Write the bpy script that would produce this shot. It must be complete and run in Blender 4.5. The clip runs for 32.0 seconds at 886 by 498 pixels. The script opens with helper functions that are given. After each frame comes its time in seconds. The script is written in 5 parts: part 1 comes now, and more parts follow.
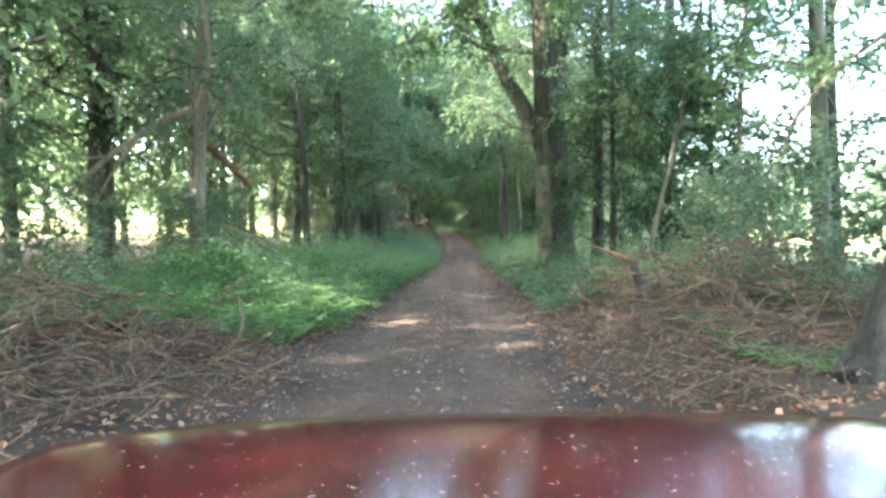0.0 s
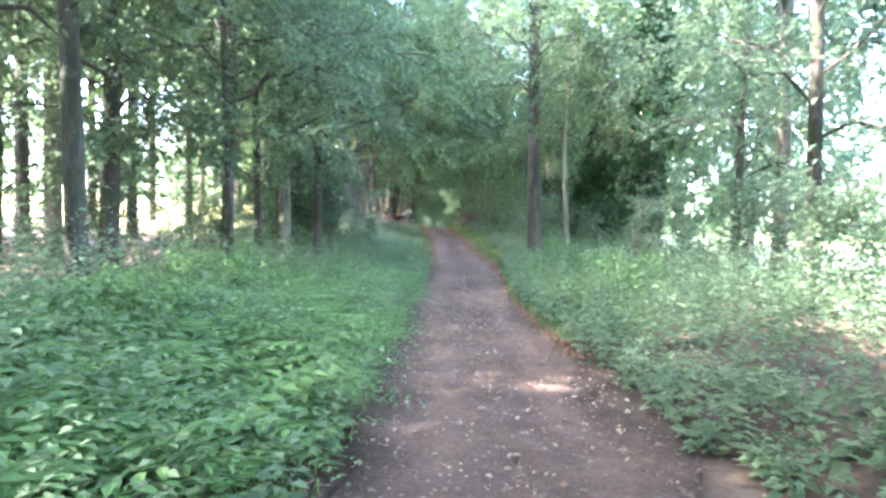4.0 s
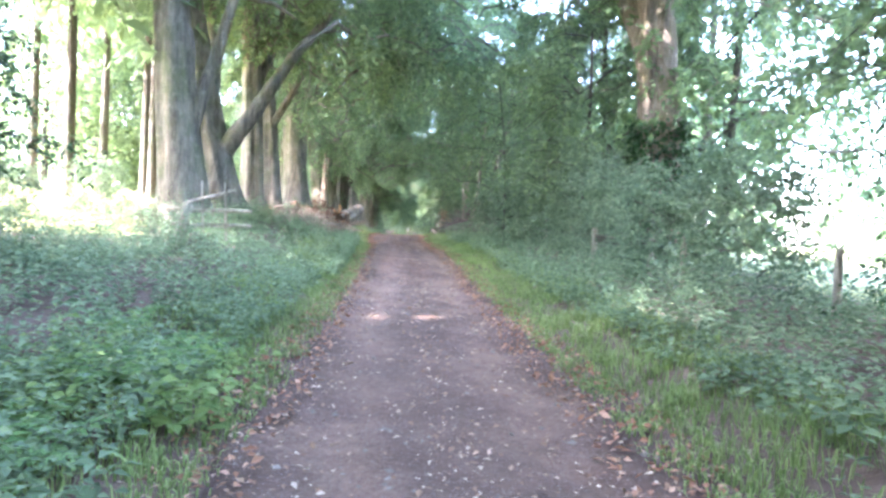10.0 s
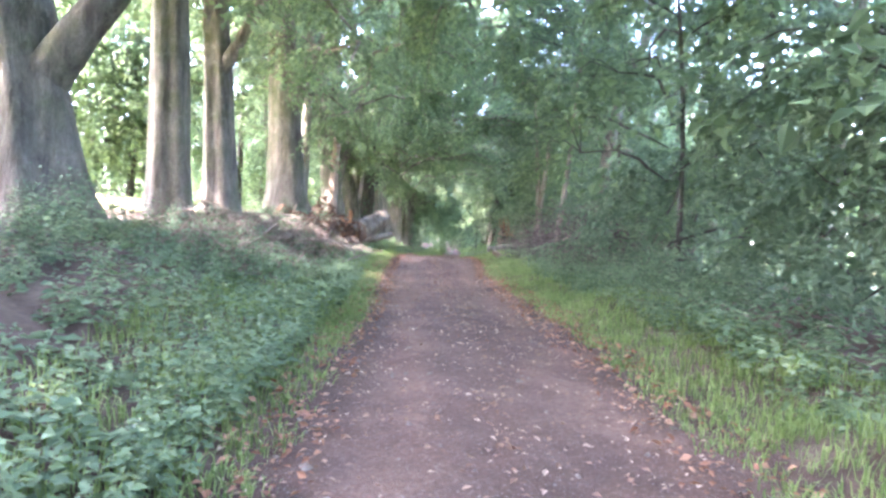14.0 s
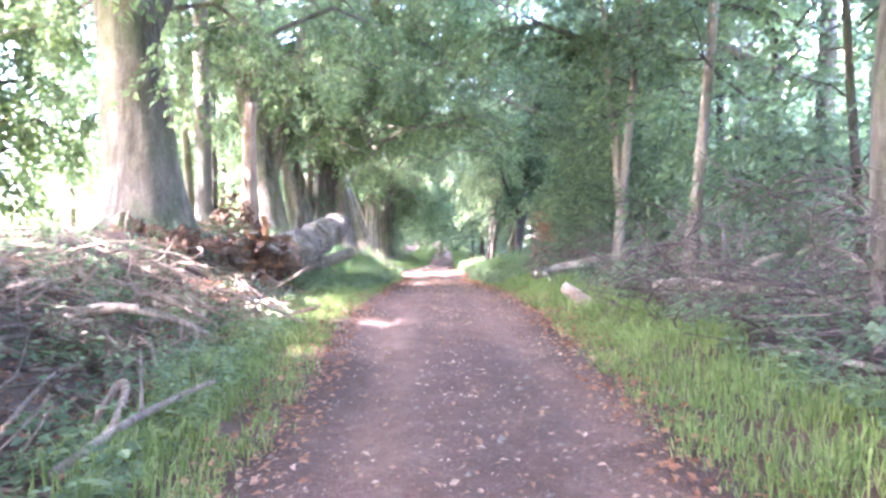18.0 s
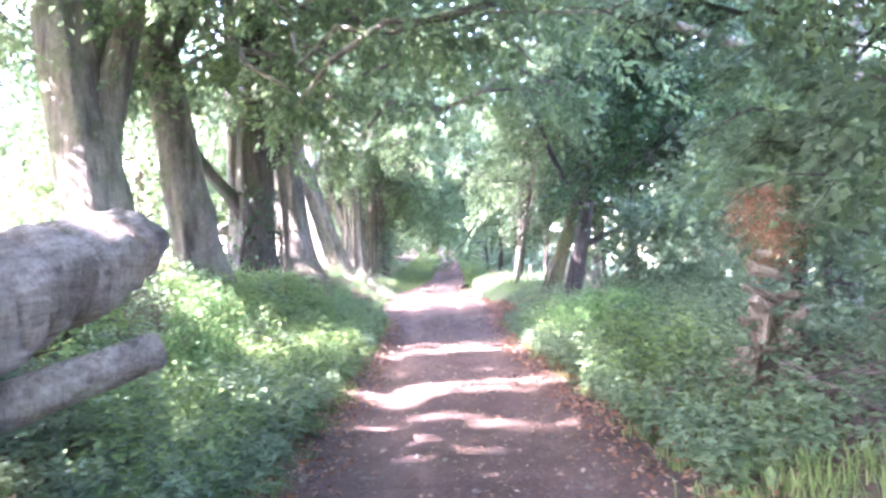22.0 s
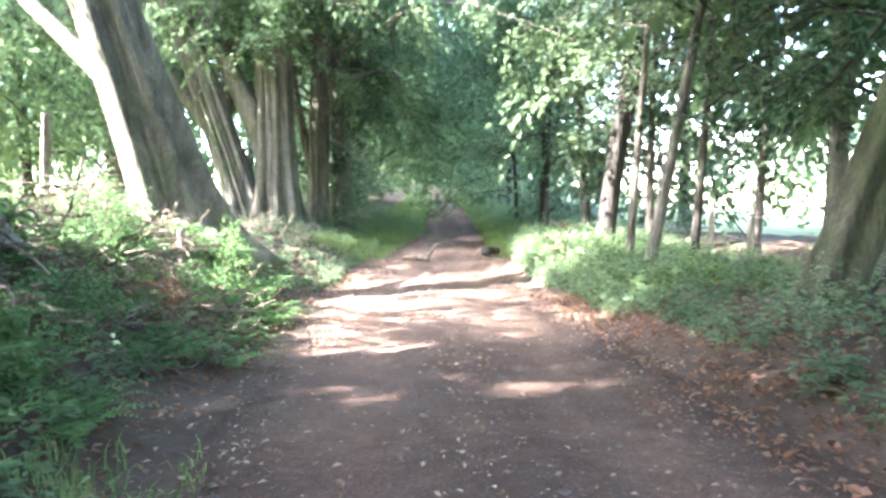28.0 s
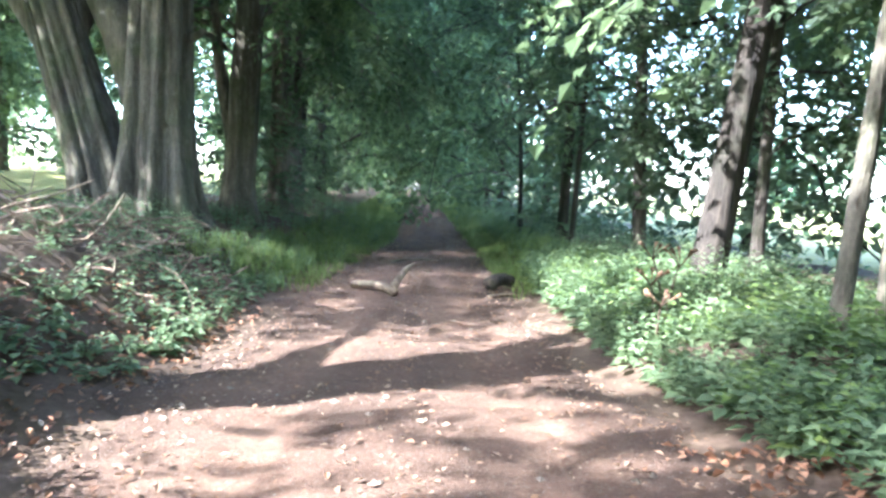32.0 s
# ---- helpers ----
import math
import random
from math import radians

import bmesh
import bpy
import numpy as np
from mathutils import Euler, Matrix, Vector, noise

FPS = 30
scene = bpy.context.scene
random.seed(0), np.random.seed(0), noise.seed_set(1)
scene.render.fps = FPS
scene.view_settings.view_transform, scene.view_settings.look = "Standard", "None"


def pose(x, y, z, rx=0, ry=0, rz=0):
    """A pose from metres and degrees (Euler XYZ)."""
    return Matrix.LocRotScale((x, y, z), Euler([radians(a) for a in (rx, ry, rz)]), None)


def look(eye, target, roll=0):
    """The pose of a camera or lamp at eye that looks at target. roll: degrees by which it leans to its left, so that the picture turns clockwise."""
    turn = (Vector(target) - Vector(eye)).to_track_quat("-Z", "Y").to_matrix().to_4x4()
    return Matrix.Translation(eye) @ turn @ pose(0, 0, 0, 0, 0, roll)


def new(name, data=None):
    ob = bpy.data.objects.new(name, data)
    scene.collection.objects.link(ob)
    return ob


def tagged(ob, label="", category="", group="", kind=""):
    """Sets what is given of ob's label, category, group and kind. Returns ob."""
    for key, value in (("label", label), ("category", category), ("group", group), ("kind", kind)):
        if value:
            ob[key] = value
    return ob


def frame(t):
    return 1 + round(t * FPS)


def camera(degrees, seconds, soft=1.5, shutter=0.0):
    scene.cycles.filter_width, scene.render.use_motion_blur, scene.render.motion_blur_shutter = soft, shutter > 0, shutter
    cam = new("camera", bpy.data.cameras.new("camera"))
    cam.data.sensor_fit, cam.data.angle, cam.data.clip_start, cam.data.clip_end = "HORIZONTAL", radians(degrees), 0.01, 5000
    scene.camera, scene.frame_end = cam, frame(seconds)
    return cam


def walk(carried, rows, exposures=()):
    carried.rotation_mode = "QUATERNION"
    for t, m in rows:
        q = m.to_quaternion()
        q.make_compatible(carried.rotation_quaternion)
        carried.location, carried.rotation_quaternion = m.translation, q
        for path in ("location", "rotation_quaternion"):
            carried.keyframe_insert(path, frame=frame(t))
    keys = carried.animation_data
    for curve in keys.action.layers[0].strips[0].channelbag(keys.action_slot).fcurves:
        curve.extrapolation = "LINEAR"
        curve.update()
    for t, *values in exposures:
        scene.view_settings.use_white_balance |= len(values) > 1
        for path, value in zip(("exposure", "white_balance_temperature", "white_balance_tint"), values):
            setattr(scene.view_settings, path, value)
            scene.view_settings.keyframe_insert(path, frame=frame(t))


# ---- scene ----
cam = camera(67.5, 32.0, soft=2.8)
PATH = [
    (0, (0.550, 3.638, 1.300), (0.533, 5.637, 1.234), -0.8),
    (0.5, (0.525, 5.392, 1.300), (0.514, 7.391, 1.235), -0.4),
    (1, (0.500, 7.294, 1.300), (0.484, 9.294, 1.293), -0.6),
    (1.5, (0.435, 9.101, 1.300), (0.417, 11.101, 1.299), -1.4),
    (2, (0.370, 11.111, 1.300), (0.352, 13.110, 1.279), 0.7),
    (2.5, (0.340, 12.945, 1.300), (0.322, 14.943, 1.215), -0.7),
    (3, (0.310, 14.874, 1.300), (0.325, 16.870, 1.172), -0.3),
    (3.5, (0.280, 16.500, 1.300), (0.285, 18.499, 1.230), 1.0),
    (5.5, (0.318, 23.781, 1.187), (0.459, 25.769, 1.020), 0.7),
    (6, (0.432, 25.565, 1.151), (0.604, 27.552, 1.001), 1.1),
    (6.5, (0.523, 27.314, 1.091), (0.724, 29.300, 0.964), 1.6),
    (7, (0.669, 29.072, 1.042), (0.883, 31.056, 0.911), 1.1),
    (7.5, (0.759, 30.804, 1.011), (0.974, 32.790, 0.913), 1.9),
    (8, (0.870, 32.604, 0.992), (1.082, 34.591, 0.906), 1.9),
    (8.5, (0.966, 34.304, 0.981), (1.166, 36.292, 0.895), 1.5),
    (9, (1.019, 36.076, 0.983), (1.184, 38.067, 0.888), 2.1),
    (9.5, (1.014, 37.829, 0.966), (1.143, 39.823, 0.886), 2.8),
    (10, (1.034, 39.645, 0.993), (1.138, 41.641, 0.937), 2.8),
    (10.5, (1.068, 41.333, 1.027), (1.160, 43.330, 0.974), 2.3),
    (11, (1.058, 43.091, 1.041), (1.138, 45.088, 0.976), 3.1),
    (11.5, (1.008, 44.587, 1.062), (1.071, 46.585, 0.995), 2.8),
    (12, (0.961, 46.194, 1.054), (1.000, 48.194, 1.030), 2.6),
    (12.5, (0.913, 47.608, 1.120), (0.928, 49.608, 1.132), 2.9),
    (13, (0.871, 49.073, 1.173), (0.869, 51.073, 1.167), 1.8),
    (13.5, (0.831, 50.435, 1.230), (0.822, 52.435, 1.214), 2.0),
    (14, (0.742, 51.882, 1.264), (0.729, 53.881, 1.234), 3.2),
    (14.5, (0.739, 53.251, 1.275), (0.737, 55.250, 1.229), 2.2),
    (16.5, (0.367, 58.822, 1.694), (0.435, 60.821, 1.689), -0.3),
    (17, (0.383, 60.274, 1.684), (0.416, 62.273, 1.648), -1.2),
    (17.5, (0.318, 61.615, 1.700), (0.321, 63.614, 1.648), -0.4),
    (18, (0.294, 63.110, 1.732), (0.328, 65.109, 1.688), -0.5),
    (18.5, (0.277, 64.443, 1.761), (0.346, 66.441, 1.742), 0.4),
    (19, (0.310, 65.928, 1.781), (0.400, 67.926, 1.762), -0.6),
    (19.5, (0.314, 67.265, 1.819), (0.416, 69.263, 1.792), -0.4),
    (20, (0.324, 68.708, 1.862), (0.426, 70.705, 1.822), -0.3),
    (20.5, (0.339, 70.079, 1.883), (0.427, 72.077, 1.868), -0.6),
    (21, (0.329, 71.530, 1.949), (0.402, 73.528, 1.903), -0.2),
    (21.5, (0.278, 72.968, 1.909), (0.336, 74.966, 1.838), -1.2),
    (22, (0.207, 74.508, 1.984), (0.238, 76.507, 1.945), -2.0),
    (22.5, (0.169, 75.975, 1.981), (0.190, 77.970, 1.851), -1.2),
    (23, (0.162, 77.531, 1.938), (0.176, 79.527, 1.814), -1.7),
    (23.5, (0.132, 78.915, 1.875), (0.143, 80.911, 1.750), -2.0),
    (24, (0.099, 80.364, 1.797), (0.122, 82.358, 1.651), -2.0),
    (24.5, (0.087, 81.613, 1.733), (0.119, 83.606, 1.574), -1.8),
    (25, (0.088, 82.894, 1.641), (0.128, 84.878, 1.397), -0.4),
    (25.5, (0.071, 84.129, 1.594), (0.127, 86.114, 1.359), -0.7),
    (27.5, (0.038, 88.392, 1.319), (0.102, 90.379, 1.100), -0.7),
    (28, (0.056, 89.512, 1.275), (0.114, 91.501, 1.074), -1.1),
    (28.5, (0.017, 90.556, 1.194), (0.089, 92.546, 1.018), 0.2),
    (29, (0.015, 91.602, 1.147), (0.107, 93.594, 0.983), -0.2),
    (29.5, (0.031, 92.481, 1.084), (0.142, 94.470, 0.899), -0.5),
    (30, (0.052, 93.290, 1.024), (0.177, 95.275, 0.820), 0.2),
    (30.5, (0.094, 93.993, 0.991), (0.225, 95.979, 0.797), 0.2),
    (31, (0.095, 94.660, 0.940), (0.242, 96.644, 0.734), 1.9),
    (31.5, (0.136, 95.253, 0.931), (0.282, 97.238, 0.734), 1.4),
    (32, (0.164, 95.731, 0.908), (0.305, 97.718, 0.724), 2.4),
]
walk(cam, [(t, look(eye, target, roll)) for t, eye, target, roll in PATH], [
    (0, 4.35, 6500, 6), (1, 4.6, 6300, 9), (2, 4.8, 6100, 13), (3.5, 5.0, 6000, 16), (6, 5.4, 5900, 22), (9, 5.6, 5900, 24), (11, 5.6, 5900, 28), (12.2, 5.75, 5900, 30), (14, 5.7, 5900, 33),
    (17, 6.1, 5900, 38), (20, 6.35, 5800, 44), (21.8, 6.4, 5700, 44), (23.4, 5.9, 5800, 38), (25, 5.75, 6000, 30), (27.5, 5.6, 5900, 18), (29, 5.1, 5800, 13), (31, 4.6, 5600, 12), (32, 4.5, 5500, 12)])

# ---- light ----
SUN_ELEV, SUN_AZ = 40.0, -105.0      # azimuth from +y, negative towards -x
world = bpy.data.worlds.new("sky")
scene.world = world
world.use_nodes = True
nt = world.node_tree
sky = nt.nodes.new("ShaderNodeTexSky")
sky.sky_type = "NISHITA"
sky.sun_disc = False
sky.sun_elevation = radians(SUN_ELEV)
sky.sun_rotation = radians(SUN_AZ)
sky.dust_density = 1.6
sky.air_density = 1.0
nt.nodes["Background"].inputs[1].default_value = 0.15
nt.links.new(sky.outputs[0], nt.nodes["Background"].inputs[0])
lamp = bpy.data.lights.new("sun", "SUN")
lamp.energy, lamp.angle, lamp.color = 2.1, radians(0.6), (1.0, 0.95, 0.86)
sun = new("sun", lamp)
sd = Vector((math.sin(radians(SUN_AZ)) * math.cos(radians(SUN_ELEV)), math.cos(radians(SUN_AZ)) * math.cos(radians(SUN_ELEV)), math.sin(radians(SUN_ELEV))))
sun.matrix_world = look(sd * 60, (0, 0, 0))

# ---- materials ----


def material(name):
    m = bpy.data.materials.new(name)
    m.use_nodes = True
    return m, m.node_tree, m.node_tree.nodes["Principled BSDF"]


def ramp(tree, stops):
    r = tree.nodes.new("ShaderNodeValToRGB")
    e = r.color_ramp.elements
    while len(e) < len(stops):
        e.new(0.5)
    for k, (p, c) in zip(e, stops):
        k.position, k.color = p, (*c, 1)
    return r


def noise_tex(tree, scale, detail=4, rough=0.6, stretch=None, coord="Object"):
    tc = tree.nodes.new("ShaderNodeTexCoord")
    n = tree.nodes.new("ShaderNodeTexNoise")
    n.inputs["Scale"].default_value = scale
    n.inputs["Detail"].default_value = detail
    n.inputs["Roughness"].default_value = rough
    if stretch:
        mp = tree.nodes.new("ShaderNodeMapping")
        mp.inputs["Scale"].default_value = stretch
        tree.links.new(tc.outputs[coord], mp.inputs[0])
        tree.links.new(mp.outputs[0], n.inputs["Vector"])
    else:
        tree.links.new(tc.outputs[coord], n.inputs["Vector"])
    return n


def mixc(tree, a, b, fac, blend="MIX"):
    m = tree.nodes.new("ShaderNodeMix")
    m.data_type, m.blend_type = "RGBA", blend
    for sock, v in ((m.inputs[0], fac), (m.inputs[6], a), (m.inputs[7], b)):
        if hasattr(v, "is_linked"):
            tree.links.new(v, sock)
        else:
            sock.default_value = v if isinstance(v, float) else (*v, 1)
    return m.outputs[2]


def bump(tree, p, height, strength, dist=0.02):
    b = tree.nodes.new("ShaderNodeBump")
    b.inputs["Strength"].default_value = strength
    b.inputs["Distance"].default_value = dist
    tree.links.new(height, b.inputs["Height"])
    tree.links.new(b.outputs[0], p.inputs["Normal"])


def leaf_material(name, dark, mid, light, trans=0.45, rough=0.58):
    m, t, p = material(name)
    g = t.nodes.new("ShaderNodeNewGeometry")
    r = ramp(t, [(0.0, dark), (0.55, mid), (1.0, light)])
    n = noise_tex(t, 0.5, 2)
    add = t.nodes.new("ShaderNodeMath")
    add.operation = "MULTIPLY_ADD"
    t.links.new(n.outputs[0], add.inputs[0])
    add.inputs[1].default_value = 1.1
    half = t.nodes.new("ShaderNodeMath")
    half.operation = "MULTIPLY_ADD"
    t.links.new(g.outputs["Random Per Island"], half.inputs[0])
    half.inputs[1].default_value, half.inputs[2].default_value = 0.75, -0.42
    t.links.new(half.outputs[0], add.inputs[2])
    t.links.new(add.outputs[0], r.inputs[0])
    t.links.new(r.outputs[0], p.inputs["Base Color"])
    p.inputs["Roughness"].default_value = rough
    p.inputs["Specular IOR Level"].default_value = 0.28
    tr = t.nodes.new("ShaderNodeBsdfTranslucent")
    t.links.new(mixc(t, r.outputs[0], (0.5, 0.66, 0.34), 0.2), tr.inputs[0])
    ms = t.nodes.new("ShaderNodeMixShader")
    ms.inputs[0].default_value = trans
    t.links.new(p.outputs[0], ms.inputs[1])
    t.links.new(tr.outputs[0], ms.inputs[2])
    t.links.new(ms.outputs[0], t.nodes["Material Output"].inputs[0])
    return m


def bark_material(name, a, b, moss, mossy, stretch=(3, 3, 0.5), scale=5.0):
    m, t, p = material(name)
    n1 = noise_tex(t, scale, 6, 0.65, stretch)
    n2 = noise_tex(t, 1.3, 3)
    n3 = noise_tex(t, 38, 4, 0.7, (1, 1, 0.35))
    r1 = ramp(t, [(0.3, a), (0.68, b)])
    t.links.new(n1.outputs[0], r1.inputs[0])
    r2 = ramp(t, [(0.62 - 0.3 * mossy, (0, 0, 0)), (0.78 - 0.2 * mossy, (1, 1, 1))])
    t.links.new(n2.outputs[0], r2.inputs[0])
    c = mixc(t, r1.outputs[0], moss, r2.outputs[0])
    r3 = ramp(t, [(0.3, (0.55, 0.55, 0.55)), (0.65, (1.1, 1.1, 1.1))])
    t.links.new(n3.outputs[0], r3.inputs[0])
    c = mixc(t, c, r3.outputs[0], 0.8, "MULTIPLY")
    n4 = noise_tex(t, 1.5, 5, 0.62, (2.4, 2.4, 0.28))      # rain streaks down the bole
    r4 = ramp(t, [(0.36, (0.38, 0.37, 0.34)), (0.5, (0.95, 0.95, 0.93)), (0.68, (1.25, 1.22, 1.15))])
    t.links.new(n4.outputs[0], r4.inputs[0])
    c = mixc(t, c, r4.outputs[0], 0.85, "MULTIPLY")
    n5 = noise_tex(t, 5.0, 5, 0.65)            # lichen blotches
    r5 = ramp(t, [(0.58, (0, 0, 0)), (0.72, (0.35, 0.35, 0.35))])
    t.links.new(n5.outputs[0], r5.inputs[0])
    t.links.new(mixc(t, c, tuple(min(0.6, k * 1.5) for k in b), r5.outputs[0]), p.inputs["Base Color"])
    p.inputs["Roughness"].default_value = 0.9
    mx = t.nodes.new("ShaderNodeMath")
    mx.operation = "MULTIPLY_ADD"
    t.links.new(n3.outputs[0], mx.inputs[0])
    mx.inputs[1].default_value = 0.5
    t.links.new(n1.outputs[0], mx.inputs[2])
    bump(t, p, mx.outputs[0], 0.9, 0.06)
    return m


BEECH = bark_material("beech_bark", (0.115, 0.1, 0.077), (0.27, 0.24, 0.19), (0.11, 0.125, 0.065), 0.5, (2, 2, 0.5), 4)
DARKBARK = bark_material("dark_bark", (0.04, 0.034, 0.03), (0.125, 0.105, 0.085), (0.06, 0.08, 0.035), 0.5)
OAKBARK = bark_material("oak_bark", (0.13, 0.1, 0.08), (0.32, 0.26, 0.21), (0.14, 0.13, 0.08), 0.3)
BROWNBARK = bark_material("brown_bark", (0.05, 0.04, 0.033), (0.155, 0.125, 0.1), (0.11, 0.12, 0.06), 0.3)
PALEBARK = bark_material("pale_bark", (0.2, 0.17, 0.135), (0.36, 0.31, 0.255), (0.22, 0.21, 0.14), 0.3, (2, 2, 0.5), 4)
DEADWOOD = bark_material("dead_wood", (0.2, 0.16, 0.125), (0.46, 0.385, 0.31), (0.25, 0.22, 0.16), 0.1, (6, 6, 0.4), 4)
ROTTEN = bark_material("rotten_wood", (0.06, 0.033, 0.022), (0.36, 0.2, 0.115), (0.16, 0.12, 0.085), 0.45, (2, 2, 2), 7)
TORN = bark_material("torn_wood", (0.26, 0.11, 0.05), (0.55, 0.3, 0.15), (0.3, 0.2, 0.12), 0.3, (6, 6, 0.6), 5)
TWIG = bark_material("twig_bark", (0.075, 0.055, 0.05), (0.25, 0.195, 0.165), (0.16, 0.14, 0.1), 0.2)
BRUSH = bark_material("brushwood_bark", (0.1, 0.06, 0.038), (0.36, 0.24, 0.155), (0.2, 0.15, 0.09), 0.2)
STICK = bark_material("stick_bark", (0.16, 0.11, 0.08), (0.42, 0.33, 0.25), (0.2, 0.19, 0.12), 0.2)
SNAGWOOD = bark_material("snag_wood", (0.34, 0.23, 0.16), (0.6, 0.46, 0.35), (0.36, 0.2, 0.12), 0.3, (6, 6, 0.5), 4)
MOSSBARK = bark_material("mossy_bark", (0.055, 0.05, 0.032), (0.19, 0.17, 0.11), (0.13, 0.14, 0.055), 0.8)
YEWBARK = bark_material("yew_bark", (0.022, 0.018, 0.016), (0.085, 0.068, 0.056), (0.045, 0.05, 0.03), 0.4)
LOGWOOD = bark_material("log_wood", (0.2, 0.155, 0.115), (0.48, 0.395, 0.3), (0.2, 0.14, 0.1), 0.35, (7, 0.9, 7), 3)
FENCEWOOD = bark_material("fence_wood", (0.22, 0.19, 0.14), (0.45, 0.4, 0.31), (0.25, 0.27, 0.15), 0.3, (8, 8, 0.6), 5)

LEAF = leaf_material("beech_leaves", (0.058, 0.095, 0.048), (0.13, 0.192, 0.095), (0.245, 0.33, 0.15), 0.62)
LEAF2 = leaf_material("ash_leaves", (0.052, 0.083, 0.055), (0.112, 0.16, 0.1), (0.2, 0.265, 0.155), 0.55)
DARKLEAF = leaf_material("ivy_leaves", (0.012, 0.035, 0.012), (0.025, 0.07, 0.025), (0.05, 0.12, 0.04), 0.25, 0.3)
NETTLE = leaf_material("nettle_leaves", (0.078, 0.125, 0.068), (0.155, 0.222, 0.122), (0.27, 0.34, 0.18), 0.4)
GRASS = leaf_material("grass_blades", (0.08, 0.125, 0.035), (0.18, 0.25, 0.07), (0.33, 0.4, 0.14), 0.35)
# yellow-green herb leaf, lightened in colour to stand for light on the verge
LIME = leaf_material("bright_low_leaves", (0.09, 0.15, 0.045), (0.18, 0.27, 0.08), (0.3, 0.37, 0.13), 0.4)
FERN = leaf_material("fern_fronds", (0.07, 0.14, 0.05), (0.14, 0.26, 0.085), (0.25, 0.38, 0.14), 0.4)
LITTER = leaf_material("leaf_litter", (0.12, 0.06, 0.035), (0.28, 0.16, 0.1), (0.55, 0.42, 0.32), 0.1, 0.7)

RUST = leaf_material("rusty_leaves", (0.14, 0.06, 0.03), (0.3, 0.14, 0.08), (0.5, 0.3, 0.2), 0.1, 0.75)


def soil_material(name, stops, fine):
    m, t, p = material(name)
    n1 = noise_tex(t, 0.9, 5)
    n2 = noise_tex(t, fine, 6, 0.75)
    n3 = noise_tex(t, 5.5, 5, 0.7)
    r = ramp(t, stops)
    a = t.nodes.new("ShaderNodeMath")
    a.operation = "MULTIPLY_ADD"
    t.links.new(n3.outputs[0], a.inputs[0])
    a.inputs[1].default_value = 0.5
    b = t.nodes.new("ShaderNodeMath")
    b.operation = "MULTIPLY"
    t.links.new(n1.outputs[0], b.inputs[0])
    b.inputs[1].default_value = 0.5
    t.links.new(b.outputs[0], a.inputs[2])
    t.links.new(a.outputs[0], r.inputs[0])
    r2 = ramp(t, [(0.32, (0.5, 0.48, 0.46)), (0.6, (1, 1, 1)), (0.75, (1.35, 1.3, 1.25))])
    t.links.new(n2.outputs[0], r2.inputs[0])
    t.links.new(mixc(t, r.outputs[0], r2.outputs[0], 0.85, "MULTIPLY"), p.inputs["Base Color"])
    p.inputs["Roughness"].default_value = 0.95
    bump(t, p, n2.outputs[0], 0.9, 0.03)
    return m


def worn_track(m):
    """Pale compacted wheel strips and dark crumbly edges, by how worn each part of the track is."""
    t = m.node_tree
    p = t.nodes["Principled BSDF"]
    src = p.inputs["Base Color"].links[0].from_socket
    at = t.nodes.new("ShaderNodeAttribute")
    at.attribute_name = "wear"
    n = noise_tex(t, 2.2, 5, 0.7)
    ma = t.nodes.new("ShaderNodeMath")
    ma.operation = "MULTIPLY_ADD"
    t.links.new(n.outputs[0], ma.inputs[0])
    ma.inputs[1].default_value = 0.9
    t.links.new(at.outputs["Fac"], ma.inputs[2])
    r = ramp(t, [(0.3, (0.62, 0.58, 0.55)), (0.62, (0.98, 0.94, 0.93)), (1.0, (1.36, 1.3, 1.28))])
    t.links.new(ma.outputs[0], r.inputs[0])
    c = mixc(t, src, r.outputs[0], 1.0, "MULTIPLY")
    g = noise_tex(t, 75, 2, 0.5)
    rg = ramp(t, [(0.6, (0, 0, 0)), (0.68, (0.5, 0.5, 0.5))])
    t.links.new(g.outputs[0], rg.inputs[0])
    t.links.new(mixc(t, c, (0.33, 0.28, 0.24), rg.outputs[0]), p.inputs["Base Color"])
    return m


TRACK = soil_material("track_soil", [(0.3, (0.08, 0.046, 0.031)), (0.5, (0.142, 0.086, 0.058)), (0.68, (0.21, 0.135, 0.096))], 30)
SOIL = soil_material("woodland_soil", [(0.3, (0.062, 0.04, 0.027)), (0.5, (0.118, 0.076, 0.05)), (0.7, (0.19, 0.13, 0.088))], 18)
FIELD = soil_material("field_grass", [(0.3, (0.27, 0.28, 0.09)), (0.5, (0.43, 0.4, 0.15)), (0.7, (0.55, 0.5, 0.24))], 25)
STONE = soil_material("flint", [(0.3, (0.12, 0.095, 0.075)), (0.5, (0.22, 0.18, 0.145)), (0.7, (0.36, 0.31, 0.26))], 12)

# ---- the lie of the land ----
PY = [-60, 3, 16, 24, 30, 36, 40, 45, 50, 53, 59, 65, 70, 74.5, 77, 80, 83, 88, 92, 96, 99, 101.5, 105, 112, 128, 160, 235, 420]
PZ = [.05, 0, 0, -.1, -.28, -.32, -.31, -.22, -.06, 0, .36, .45, .57, .66, .6, .45, .3, 0, -.17, -.39, -.42, -.55, -.43, -.5, -.2, 0, .3, 1]
EY = [-60, 10, 17, 22, 31, 37, 41, 48, 55, 60, 66, 72, 77, 85, 90, 95, 98, 101, 104, 112, 130, 240]
EL = [-1, -1, -.62, -.3, -.12, .05, .06, .05, -.1, -.25, -.72, -.95, -.72, -.8, -.95, -1.35, -1.45, -1.2, -1, 0, .5, .6]
